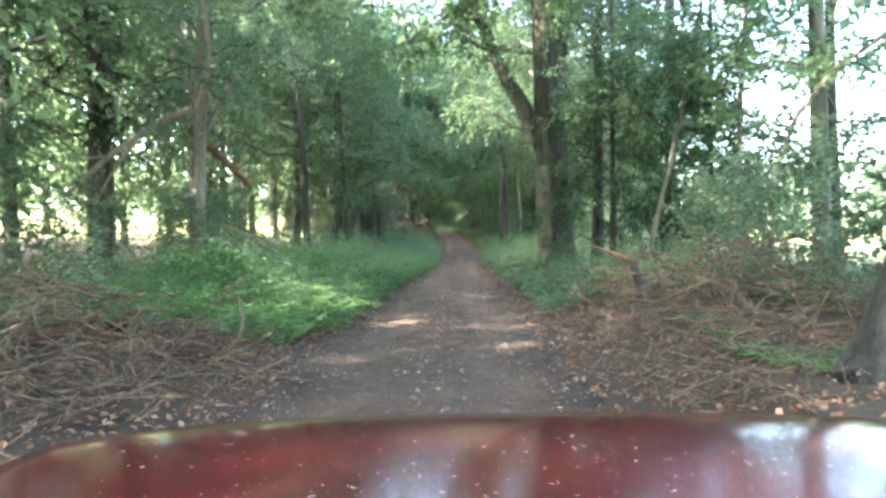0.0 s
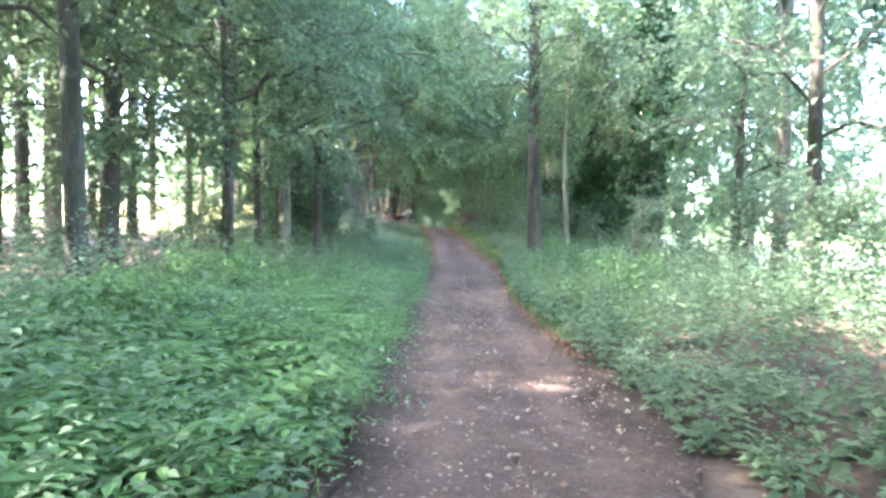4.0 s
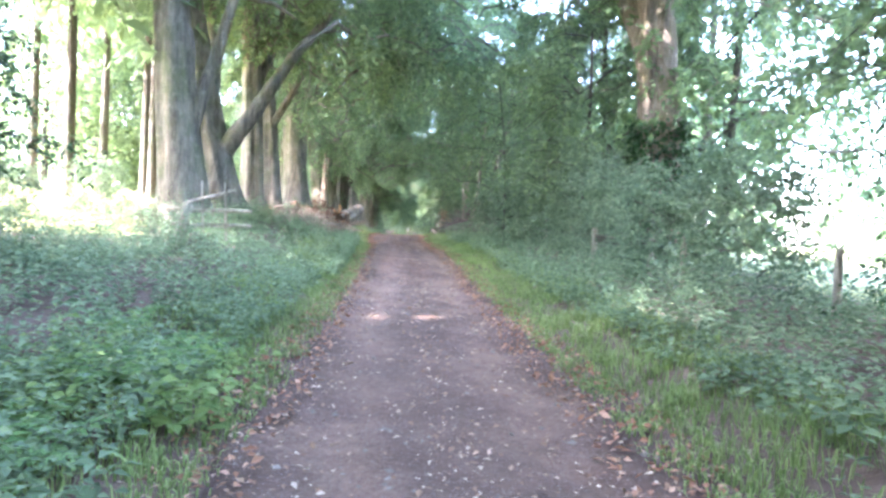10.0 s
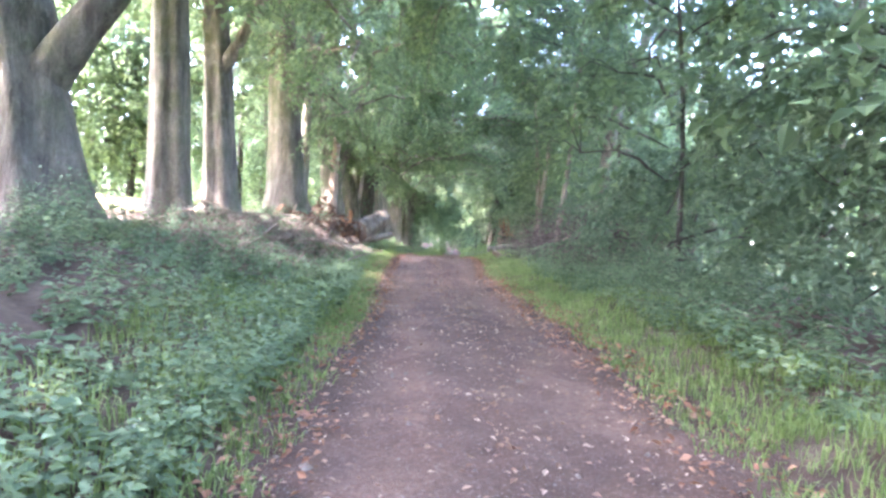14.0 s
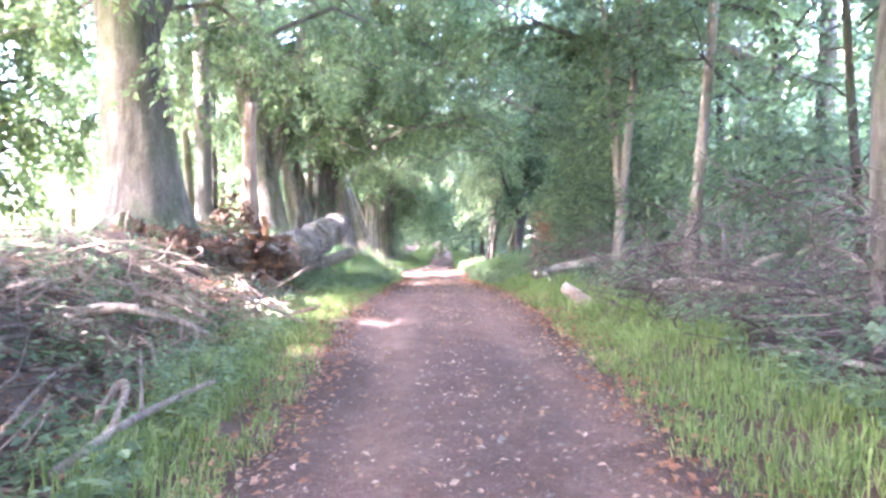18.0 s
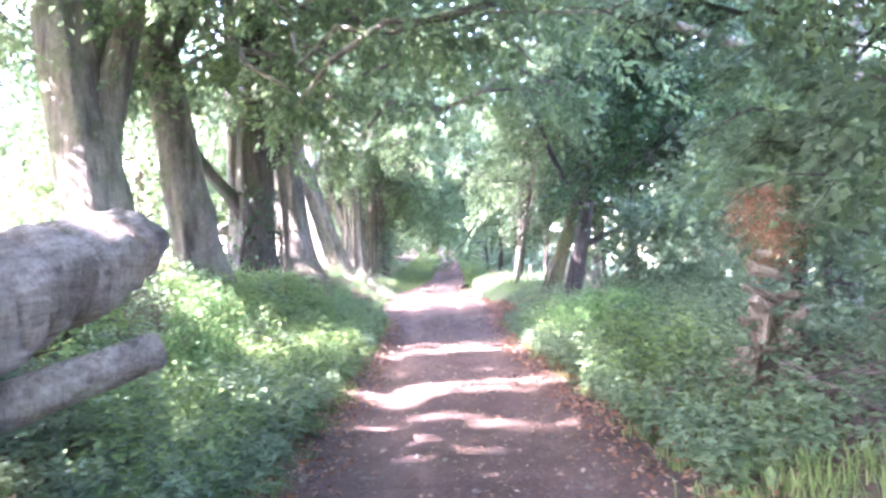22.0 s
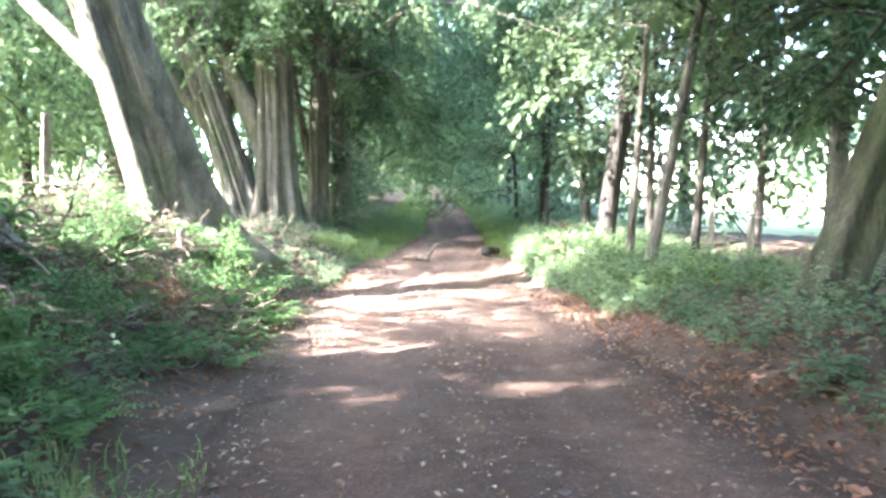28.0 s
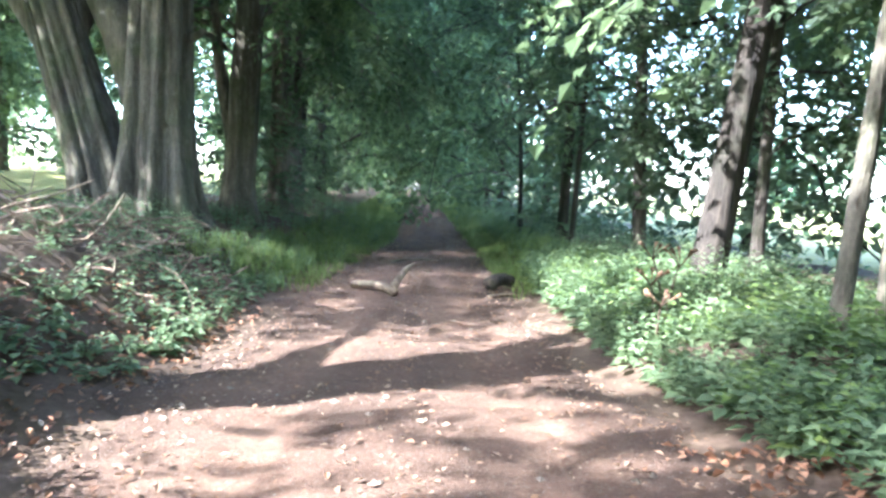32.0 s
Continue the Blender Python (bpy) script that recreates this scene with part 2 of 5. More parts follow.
ER = [1.7, 1.7, 1.75, 1.78, 1.9, 2.3, 2.6, 2.45, 2.35, 2.1, 1.75, 1.9, 1.65, 1.58, 1.8, 2.1, 1.9, 1.65, 1.7, 2.05, 2.4, 2.5]
BY = [-60, 10, 40, 50, 55, 60, 75, 82, 90, 95, 100, 104, 106, 140, 300]
BZ = [.15, .2, .2, .28, .36, .58, 1.2, 1.3, 1.05, 1.2, 1.15, .75, .7, .5, .4]


def wobble(x, y, s, seed=0.0):
    return np.sin(x * s + seed) * np.cos(y * s * 1.31 + seed * 2.1) + 0.6 * np.sin(x * s * 2.3 + y * s * 1.9 + seed * 3.7)


def smooth(v):
    v = np.clip(v, 0, 1)
    return v * v * (3 - 2 * v)


def edges(y):
    k = np.asarray(y, float)
    return np.interp(k, EY, EL), np.interp(k, EY, ER)


def land(x, y):
    """Height of the ground."""
    x, y = np.asarray(x, float), np.asarray(y, float)
    z = np.zeros_like(x + y)
    for o in (-1.2, -0.6, 0, 0.6, 1.2):
        z = z + np.interp(y + o, PY, PZ) / 5
    l, r = edges(y)
    u, v = l - x, x - r
    z = z + np.interp(y, BY, BZ) * smooth((u - np.interp(y, [60, 68, 82, 90], [0.1, 1.2, 1.2, 0.2])) / np.interp(y, [88, 95, 103, 106], [2.9, 2.2, 2.2, 2.9]))
    z = z + np.interp(y, [90, 96, 103, 107], [0.2, 0.33, 0.33, 0.2]) * smooth((v - 0.05) / 1.3)
    z = z + np.clip(u - 5, 0, 60) * 0.05 - np.clip(v - 5, 0, 60) * 0.03
    out = smooth(np.maximum(u, v) / 1.0)
    z = z + out * 0.05 * wobble(x, y, 1.7) + out * 0.025 * wobble(x, y, 4.3, 1.0)
    # two shallow wheel ruts
    mid = (l + r) / 2 + 0.0
    inside = 1 - smooth(np.maximum(u, v) / 0.3 + 0.5)
    for c in (-0.72, 0.72):
        z = z - 0.035 * inside * np.exp(-((x - mid - c) / 0.2) ** 2)
    return z + 0.008 * wobble(x, y, 6.0, 2.0) * (1 - out)


def mesh_of(name, verts, faces, smooth_shade=True):
    """A mesh from arrays of vertices and of faces with equal corners."""
    verts, faces = np.asarray(verts, np.float32), np.asarray(faces, np.int32)
    me = bpy.data.meshes.new(name)
    k = faces.shape[1]
    me.vertices.add(len(verts))
    me.vertices.foreach_set("co", verts.ravel())
    me.loops.add(faces.size)
    me.loops.foreach_set("vertex_index", faces.ravel())
    me.polygons.add(len(faces))
    me.polygons.foreach_set("loop_start", np.arange(0, faces.size, k, dtype=np.int32))
    me.polygons.foreach_set("use_smooth", np.full(len(faces), smooth_shade))
    me.update(calc_edges=True)
    return me


def part(name, me, mat, parent=None, label="", kind="", m=None):
    """Links a mesh as one object, under a thing where one is given."""
    ob = new(name, me)
    if mat and not me.materials:
        me.materials.append(mat)
    if parent:
        ob.parent = parent
    if m is not None:
        ob.matrix_basis = m
    return tagged(ob, label=label, kind=kind)


def grid(xs, ys, zf, lift=0.0):
    X, Y = np.meshgrid(xs, ys)
    Z = zf(X, Y) + lift
    v = np.stack([X, Y, Z], -1).reshape(-1, 3)
    n, m = len(ys), len(xs)
    i = np.arange((n - 1) * m).reshape(n - 1, m)[:, :-1].ravel()
    return v, np.stack([i, i + 1, i + m + 1, i + m], -1)


# ground: one sheet, fine beside the track and coarse towards the horizon
gx = np.concatenate([[-900, -400, -200, -100, -60, -40, -28, -20], np.arange(-15, -6, 0.5), np.arange(-6, 7, 0.2), np.arange(7, 16, 0.5), [20, 28, 40, 60, 100, 200, 400, 900]])
gy = np.concatenate([[-600, -200, -80, -30, -10], np.arange(0, 125, 0.3), np.arange(125, 250, 3.0), [280, 350, 500, 900]])


def low_land(x, y):
    l, r = edges(y)
    return land(x, y) - 0.06 * (1 - smooth(np.maximum(l - x, x - r) / 0.35 + 0.75))


gv, gf = grid(gx, gy, low_land)
gm = mesh_of("ground", gv, gf)
gm.materials.append(SOIL)
gm.materials.append(FIELD)
cen = gv[gf].mean(1)
wv = 1.1 * np.sin(cen[:, 1] * 0.37) + 0.8 * np.sin(cen[:, 1] * 0.9 + 1) + 0.5 * np.sin(cen[:, 1] * 2.3)
wy = 1.6 * np.sin(cen[:, 0] * 0.5) + 1.0 * np.sin(cen[:, 0] * 1.3 + 2) + np.abs(cen[:, 0]) * 0.12
gm.polygons.foreach_set("material_index", ((cen[:, 0] > 8.6 + wv) & (cen[:, 1] > 30 + wy) | (cen[:, 0] < -7.2 + wv) & (cen[:, 1] > 46 + wy) | (np.abs(cen[:, 0]) > 25 + 2 * wv)).astype(np.int32))
ground = tagged(part("ground", gm, None), "woodland floor and pale summer fields on both sides of the track", "ground", kind="structure")

# the track: a strip with ragged edges
ty = np.arange(-12, 245, 0.2)
tl, tr = edges(ty)
rng = np.random.default_rng(3)
jag = np.convolve(rng.normal(0, 0.26, len(ty) + 8), np.ones(4) / 4, "same")
jag2 = np.convolve(rng.normal(0, 0.26, len(ty) + 8), np.ones(4) / 4, "same")
s = np.linspace(0, 1, 25)
TX = (tl - 0.12 + jag[4:-4])[:, None] * (1 - s) + (tr + 0.12 + jag2[4:-4])[:, None] * s
TY = np.repeat(ty[:, None], 25, 1)
TZ = land(TX, TY) + 0.012
TZ[:, 0] -= 0.06
TZ[:, -1] -= 0.06
i = np.arange((len(ty) - 1) * 25).reshape(-1, 25)[:, :-1].ravel()
road_mesh = mesh_of("road", np.stack([TX, TY, TZ], -1).reshape(-1, 3), np.stack([i, i + 1, i + 26, i + 25], -1))
across = np.abs(s * 2 - 1)[None] + 0 * TX
wear = 0.42 * np.exp(-((across - 0.46) / 0.2) ** 2) + 0.12 * np.exp(-(across / 0.12) ** 2) - 0.35 * smooth((across - 0.72) / 0.28) + 0.1 * np.sin(TY * 0.8 + 2 * np.sin(TY * .23))
road_mesh.attributes.new("wear", "FLOAT", "POINT").data.foreach_set("value", wear.ravel().astype(np.float32))
tagged(part("road", road_mesh, worn_track(TRACK)), "brown earth farm track with shallow wheel ruts and leaf litter", "track", kind="structure")

# ---- plants: leaves and tubes ----


def unit(v):
    return v / np.maximum(np.linalg.norm(v, axis=-1, keepdims=True), 1e-9)


def leaves(base, along, normal, length, width):
    """Pointed leaves as bent quads: four corners each."""
    along = unit(along)
    side = unit(np.cross(along, normal))
    nrm = np.cross(side, along)
    L, W = np.asarray(length).reshape(-1, 1), np.asarray(width).reshape(-1, 1)
    mid = base + along * L * 0.45
    v = np.stack([base, mid + side * W / 2 + nrm * W * 0.18, base + along * L - nrm * L * 0.08, mid - side * W / 2 + nrm * W * 0.18], 1)
    return v.reshape(-1, 3)


def quads(n):
    return np.arange(n * 4).reshape(-1, 4)


def tube(path, radii, seg=10, flute=0.0, lobes=5, seed=0, rough=0.0, cap=True, knots=0):
    """A tapered tube along a path, with fluted and uneven sides."""
    path, radii = np.asarray(path, float), np.asarray(radii, float)
    n = len(path)
    d = unit(np.gradient(path, axis=0))
    ref = np.array([1.0, 0, 0]) if abs(d[0][0]) < 0.8 else np.array([0, 1.0, 0])
    a = unit(np.cross(d, np.cross(np.broadcast_to(ref, d.shape), d)))
    b = np.cross(d, a)
    th = np.linspace(0, 2 * np.pi, seg, endpoint=False)
    tt = np.linspace(0, 1, n)[:, None]
    wild = flute > 0.1
    if wild:
        # ribs of uneven width that shift and fade up the bole
        kr = np.random.default_rng(int(abs(seed) * 7) + 3)
        prof = kr.normal(0, 1, (3, seg))
        for _ in range(10 if seg > 90 else 5 if seg > 60 else 3):
            prof = (np.roll(prof, 1, 1) + prof + np.roll(prof, -1, 1)) / 3
        prof = np.sqrt(np.abs(prof) / prof.std(axis=1, keepdims=True))      # rounded ribs between sharp creases
        prof = (prof - prof.mean(axis=1, keepdims=True)) / prof.std(axis=1, keepdims=True)
        w = np.clip(np.stack([1 - 2.2 * tt, 1 - np.abs(2.2 * tt - 1), 2.2 * tt - 1]), 0, 1)
        lob = 1 + 0.6 * flute * (w * prof[:, None]).sum(0) * (0.45 + 0.75 * np.exp(-4 * tt))
    lob = lob if wild else 1 + flute * np.cos(lobes * th[None] + seed + 1.5 * tt) + flute * 0.6 * np.cos((lobes + 2) * th[None] + seed * 2.3 - tt * 2.5)
    lob = lob if wild else lob + flute * 0.35 * np.cos((2 * lobes + 1) * th[None] + seed * 0.7 + 4 * tt) + flute * 0.5 * np.sin(9 * tt + seed + th[None])
    if rough:
        g = np.random.default_rng(int(abs(seed) * 100) + n).normal(0, 1, (n, seg))
        for _ in range(3):
            g = (np.roll(g, 1, 1) + g + np.roll(g, -1, 1)) / 3
            g[1:-1] = (g[:-2] + g[1:-1] + g[2:]) / 3
        lob = lob + rough * 0.6 * g / g.std()
    if knots:
        kr = np.random.default_rng(int(abs(seed) * 10) + 5)
        for _ in range(knots):
            t0, a0, amp = kr.uniform(0.02, 0.7), kr.random() * 6.28, kr.choice([0.16, 0.1, -0.09])
            da = np.angle(np.exp(1j * (th - a0)))[None]
            lob = lob + amp * np.exp(-(da / 0.28) ** 2 - ((tt - t0) / 0.022) ** 2)
    r = radii[:, None] * lob
    v = path[:, None] + a[:, None] * (np.cos(th)[None, :, None] * r[..., None]) + b[:, None] * (np.sin(th)[None, :, None] * r[..., None])
    v = v.reshape(-1, 3)
    k = np.arange(n - 1)[:, None] * seg
    j = np.arange(seg)[None]
    f = np.stack([k + j, k + (j + 1) % seg, k + seg + (j + 1) % seg, k + seg + j], -1).reshape(-1, 4)
    if cap:
        c = len(v)
        v = np.vstack([v, path[:1], path[-1:]])
        j = np.arange(0, seg, 2)
        f0 = np.stack([np.full(len(j), c), (j + 2) % seg, (j + 1) % seg, j], -1)
        e = (n - 1) * seg
        f1 = np.stack([np.full(len(j), c + 1), e + j, e + (j + 1) % seg, e + (j + 2) % seg], -1)
        f = np.vstack([f, f0, f1])
    return v, f


def join(parts_):
    vs, fs, o = [], [], 0
    for v, f in parts_:
        vs.append(v)
        fs.append(f + o)
        o += len(v)
    return np.vstack(vs), np.vstack(fs)


def bezier(p0, p1, p2, n):
    t = np.linspace(0, 1, n)[:, None]
    p0, p1, p2 = (np.asarray(p, float) for p in (p0, p1, p2))
    return (1 - t) ** 2 * p0 + 2 * t * (1 - t) * p1 + t * t * p2


def sprays(rng, pos, out, n_leaf, span, size, droop):
    """Flat sprays of leaves, each on its twig: an array of leaf corners."""
    S = len(pos)
    ax = unit(out + rng.normal(0, 0.45, (S, 3)) + np.array([0, 0, -droop]))
    up = unit(np.array([0, 0, 1.0]) + rng.normal(0, 0.3, (S, 3)))
    sd_ = unit(np.cross(ax, up))
    t = (np.arange(n_leaf) + rng.random((S, n_leaf))) / n_leaf
    sgn = np.where(np.arange(n_leaf) % 2, 1.0, -1.0)
    ln = span * (0.6 + 0.8 * rng.random((S, 1)))
    base = pos[:, None] + ax[:, None] * (t * ln)[..., None] + sd_[:, None] * (sgn * (0.25 * ln * np.sin(np.pi * np.clip(t + .1, 0, 1)) * rng.random((S, n_leaf))))[..., None]
    base[..., 2] -= droop * 0.25 * (t * ln) ** 2
    along = ax[:, None] * 0.6 + sd_[:, None] * sgn[None, :, None] * 0.8 + rng.normal(0, 0.3, (S, n_leaf, 3)) + np.array([0, 0, -0.25 * droop])
    nrm = up[:, None] + rng.normal(0, 0.45, (S, n_leaf, 3))
    L = size * (0.65 + 0.7 * rng.random(S * n_leaf))
    return leaves(base.reshape(-1, 3), along.reshape(-1, 3), nrm.reshape(-1, 3), L, L * 0.62)


def crown(seed, radius, low, top, boughs, per_bough, n_leaf=14, span=0.8, size=0.13, droop=0.5, lean=0.0, thick=0.09):
    """Boughs and leaves of a crown round an axis that stands at the origin."""
    rng = np.random.default_rng(seed)
    tubes_, pos, out = [], [], []
    for k in range(boughs):
        h = low + (top - low) * ((k + rng.random()) / boughs) ** 0.9
        az = k * 2.4 + rng.normal(0, 0.35)
        frac = (h - low) / (top - low)
        ln = radius * (0.55 + 0.45 * rng.random()) * (1.0 - 0.55 * frac ** 1.5)
        dr = np.array([math.cos(az), math.sin(az), 0])
        p0 = np.array([lean * frac, 0, h])
        p1 = p0 + dr * ln * 0.5 + np.array([0, 0, ln * (0.25 + 0.25 * rng.random())])
        p2 = p0 + dr * ln + np.array([0, 0, ln * (0.15 - 0.75 * droop * rng.random() * (1 - frac))]) + rng.normal(0, 0.15 * ln, 3)
        pth = bezier(p0, p1, p2, 7) + np.vstack([np.zeros(3), rng.normal(0, 0.04 * ln, (6, 3))])
        rad = thick * (0.5 + 0.5 * ln / radius) * np.linspace(1, 0.12, 7) ** 1.2 * np.array([.25, .8, 1, 1, 1, 1, 1])
        tubes_.append(tube(pth, rad, 5, cap=False))
        for j in range(3):
            q = pth[2 + j] if rng.random() < .5 else pth[3 + j % 3]
            tdir = unit(dr + rng.normal(0, 0.7, 3) + np.array([0, 0, 0.1 - droop * 0.3]))
            e = q + tdir * ln * (0.25 + 0.25 * rng.random())
            tp = bezier(q, (q + e) / 2 + np.array([0, 0, 0.12 * ln]), e - np.array([0, 0, 0.1 * droop * ln]), 4)
            tubes_.append(tube(tp, rad[3] * np.linspace(0.7, 0.1, 4), 4, cap=False))
            m = per_bough // 5
            w = rng.random(m) * 2.99
            i0 = w.astype(int)
            pos.append(tp[i0] + (tp[i0 + 1] - tp[i0]) * (w - i0)[:, None] + rng.normal(0, 0.1, (m, 3)))
            out.append(np.repeat(tdir[None], m, 0))
        m = per_bough - 3 * (per_bough // 5)
        w = 1.2 + rng.random(m) * 4.79
        i0 = w.astype(int)
        pos.append(pth[i0] + (pth[i0 + 1] - pth[i0]) * (w - i0)[:, None] + rng.normal(0, 0.12, (m, 3)))
        o = rng.normal(0, 0.6, (m, 3)) + dr
        o[:, 2] *= 0.4
        out.append(o)
    pos, out = np.vstack(pos), unit(np.vstack(out))
    lv = sprays(rng, pos, out, n_leaf, span, size, droop)
    bv, bf = join(tubes_)
    return mesh_of("crown", lv, quads(len(lv) // 4), False), mesh_of("branchwork", bv, bf)


# a few crowns, shared by the trees
CROWNS = {
    "beech": [crown(11, 6.6, 2.8, 13, 34, 56, n_leaf=14, size=0.15, droop=0.75), crown(12, 7.0, 3.2, 14, 34, 56, n_leaf=14, size=0.15, droop=0.85), crown(13, 6.2, 2.6, 12, 32, 56, n_leaf=14, size=0.15, droop=0.7)],
    "far": [crown(61, 6.6, 1.6, 12, 30, 30, n_leaf=11, size=0.25, span=1.2, droop=0.8), crown(62, 6.8, 1.2, 12, 30, 30, n_leaf=11, size=0.25, span=1.2, droop=0.9)],
    "hill": [crown(63, 6.4, 0.8, 12, 20, 16, n_leaf=8, size=0.5, span=1.6, droop=0.6), crown(64, 6.8, 0.6, 11, 20, 16, n_leaf=8, size=0.5, span=1.6, droop=0.7)],
    "ash": [crown(21, 3.8, 2.4, 10, 22, 30, n_leaf=12, size=0.125, span=0.7, droop=0.35, thick=0.06), crown(22, 3.2, 1.6, 8.5, 22, 30, n_leaf=12, size=0.125, span=0.6, droop=0.3, thick=0.05)],
    "deep": [crown(23, 3.8, 1.6, 10, 20, 20, n_leaf=9, size=0.2, span=0.9, droop=0.35, thick=0.06), crown(24, 3.4, 1.2, 9, 20, 20, n_leaf=9, size=0.2, span=0.9, droop=0.35, thick=0.06)],
    "sapling": [crown(31, 1.7, 0.9, 5.5, 15, 18, n_leaf=12, size=0.11, span=0.5, droop=0.3, thick=0.03), crown(32, 2.1, 0.5, 4.6, 16, 20, n_leaf=12, size=0.11, span=0.5, droop=0.3, thick=0.03)],
    "yew": [crown(41, 3.4, 0.7, 7.5, 44, 74, size=0.125, n_leaf=12, span=0.8, droop=0.7, thick=0.06), crown(42, 3.4, 0.7, 7.5, 32, 44, size=0.11, n_leaf=12, span=0.7, droop=0.55, thick=0.06)],
    "bush": [crown(51, 1.5, 0.2, 2.2, 15, 18, n_leaf=11, size=0.11, span=0.45, droop=0.3, thick=0.02), crown(52, 1.9, 0.15, 2.8, 16, 18, n_leaf=11, size=0.115, span=0.5, droop=0.3, thick=0.02)],
    "bramble": [crown(54, 0.9, 0.1, 1.0, 16, 18, n_leaf=11, size=0.075, span=0.4, droop=0.6, thick=0.012), crown(55, 1.1, 0.05, 0.8, 16, 18, n_leaf=11, size=0.08, span=0.45, droop=0.7, thick=0.012)],
    "bracken": [crown(56, 0.7, 0.1, 1.2, 12, 12, n_leaf=12, size=0.06, span=0.4, droop=0.9, thick=0.01)],
    "scrub": [crown(53, 1.7, 0.2, 2.5, 12, 12, n_leaf=8, size=0.19, span=0.6, droop=0.3, thick=0.02)],
}
CROWN_LEAF = {"beech": LEAF, "ash": LEAF2, "sapling": LEAF, "yew": DARKLEAF, "bush": LEAF2, "scrub": LEAF2, "bramble": FERN, "bracken": RUST, "far": LEAF, "hill": LEAF, "deep": LEAF2}
for kind_, pair_ in CROWNS.items():
    for c_, b_ in pair_:
        c_.materials.append(CROWN_LEAF[kind_])
        b_.materials.append(BEECH if kind_ == "beech" else DARKBARK)

TREES = []


def tree(x, y, d, height, kind="ash", lean=(0.0, 0.0), limbs=(), turn=None, scale=1.0, crown_z=0.0, bark=None, flare=1.5, flute=0.04, label="", group="trees along the track", leafy=True, bend=0.0, variant=None, sink=0.12, shift=(0.0, 0.0), bow=1.0, ivy=None, roots=7):
    """A standing tree: trunk with root flare, limbs, boughs and leaves."""
    n = len(TREES)
    TREES.append((x, y))
    rng = np.random.default_rng(100 + n)
    z0 = float(land(x, y)) - sink
    root = tagged(new({"yew": "yew_tree", "bush": "bush", "sapling": "sapling", "beech": "beech_tree", "far": "beech_tree", "scrub": "bush", "bramble": "bramble_bush", "bracken": "dead_bracken"}.get(kind, "tree")), label, {"bush": "bush", "scrub": "bush", "bramble": "bush", "bracken": "bracken"}.get(kind, "tree"), group)
    root.matrix_basis = pose(x, y, z0)
    bark = bark or (BEECH if kind == "beech" else DARKBARK)
    if d > 0:
        k = 44 if d > 0.5 else 26 if d > 0.3 else 9
        tt = np.linspace(0, 1, k) ** 1.5
        path = np.stack([lean[0] * tt ** bow + bend * np.sin(tt * 5 + n), lean[1] * tt + bend * np.cos(tt * 4 + n) - bend * math.cos(n), height * tt], -1)
        path[:, :2] -= path[0, :2]
        hh = path[:, 2]
        rad = d / 2 * (1 - 0.62 * tt) * (1 + (flare - 1) * np.exp(-hh / (0.55 * max(d, 0.25))))
        v, f = tube(path, rad, 112 if flute > 0.2 else 72 if flute > 0.1 else 40 if d > 0.5 else 16 if d > 0.2 else 8, flute, 8 if flute > 0.1 else 5, n * 1.3, 0.018 if d > 0.3 else 0.03, knots=14 if d > 0.5 else 0)
        part("trunk", mesh_of("trunk", v, f), bark, root)
        for (h, az, up, ln, r) in limbs:
            t0 = (h / height) ** (1 / 1.5)
            p0 = np.array([np.interp(h, hh, path[:, 0]), np.interp(h, hh, path[:, 1]), h])
            dr = np.array([math.sin(radians(az)) * math.cos(radians(up)), math.cos(radians(az)) * math.cos(radians(up)), math.sin(radians(up))])
            p2 = p0 + dr * ln
            p1 = p0 + dr * ln * 0.5 + rng.normal(0, 0.03 * ln, 3) - np.array([0, 0, 0.08 * ln])
            lp = bezier(p0 - dr * 0.1, p1, p2, 10) + np.vstack([np.zeros((2, 3)), rng.normal(0, 0.005 * ln, (8, 3))])
            v, f = tube(lp, r * (np.linspace(1, 0.35, 10) + 0.35 * np.exp(-np.linspace(0, 8, 10))), 12 if r > 0.08 else 7, 0.05, 4, n)
            part("limb", mesh_of("limb", v, f), bark, root)
    if d > 0.74 and kind == "beech":
        for j in range(roots):
            a = j * 0.9 + n
            reach = d * (0.35 + 0.5 * rng.random())
            q = np.array([[math.cos(a + .25 * w) * (d * .45 + reach * w), math.sin(a + .25 * w) * (d * .45 + reach * w)] for w in np.linspace(0, 1, 7)])
            zz = land(x + q[:, 0], y + q[:, 1]) - z0
            zz = zz + d * .18 * (1 - np.linspace(0, 1, 7)) ** 2 + np.linspace(-.03, -.1, 7)
            v, f = tube(np.column_stack([q, zz]), d * np.linspace(.14, .03, 7), 9, .08, 3, j, .04)
            part("root", mesh_of("root", v, f), bark, root)
    if ivy:
        z1, z2, cnt = ivy
        zz, aa = rng.uniform(z1, z2, cnt), rng.random(cnt) * 6.28
        o = np.stack([np.cos(aa), np.sin(aa), np.zeros(cnt)], -1)
        rr = np.interp(zz, hh, rad)[:, None] + 0.25 * rng.random((cnt, 1)) ** 2
        b = np.stack([np.interp(zz, hh, path[:, 0]), np.interp(zz, hh, path[:, 1]), zz], -1) + o * rr
        L = 0.09 + 0.07 * rng.random(cnt)
        lv = leaves(b, o * 0.5 + rng.normal(0, 0.5, (cnt, 3)) + np.array([0, 0, -0.5]), o + rng.normal(0, 0.4, (cnt, 3)), L, L * 0.9)
        part("ivy", mesh_of("ivy", lv, quads(cnt), False), DARKLEAF, root, "dark green climbing ivy")
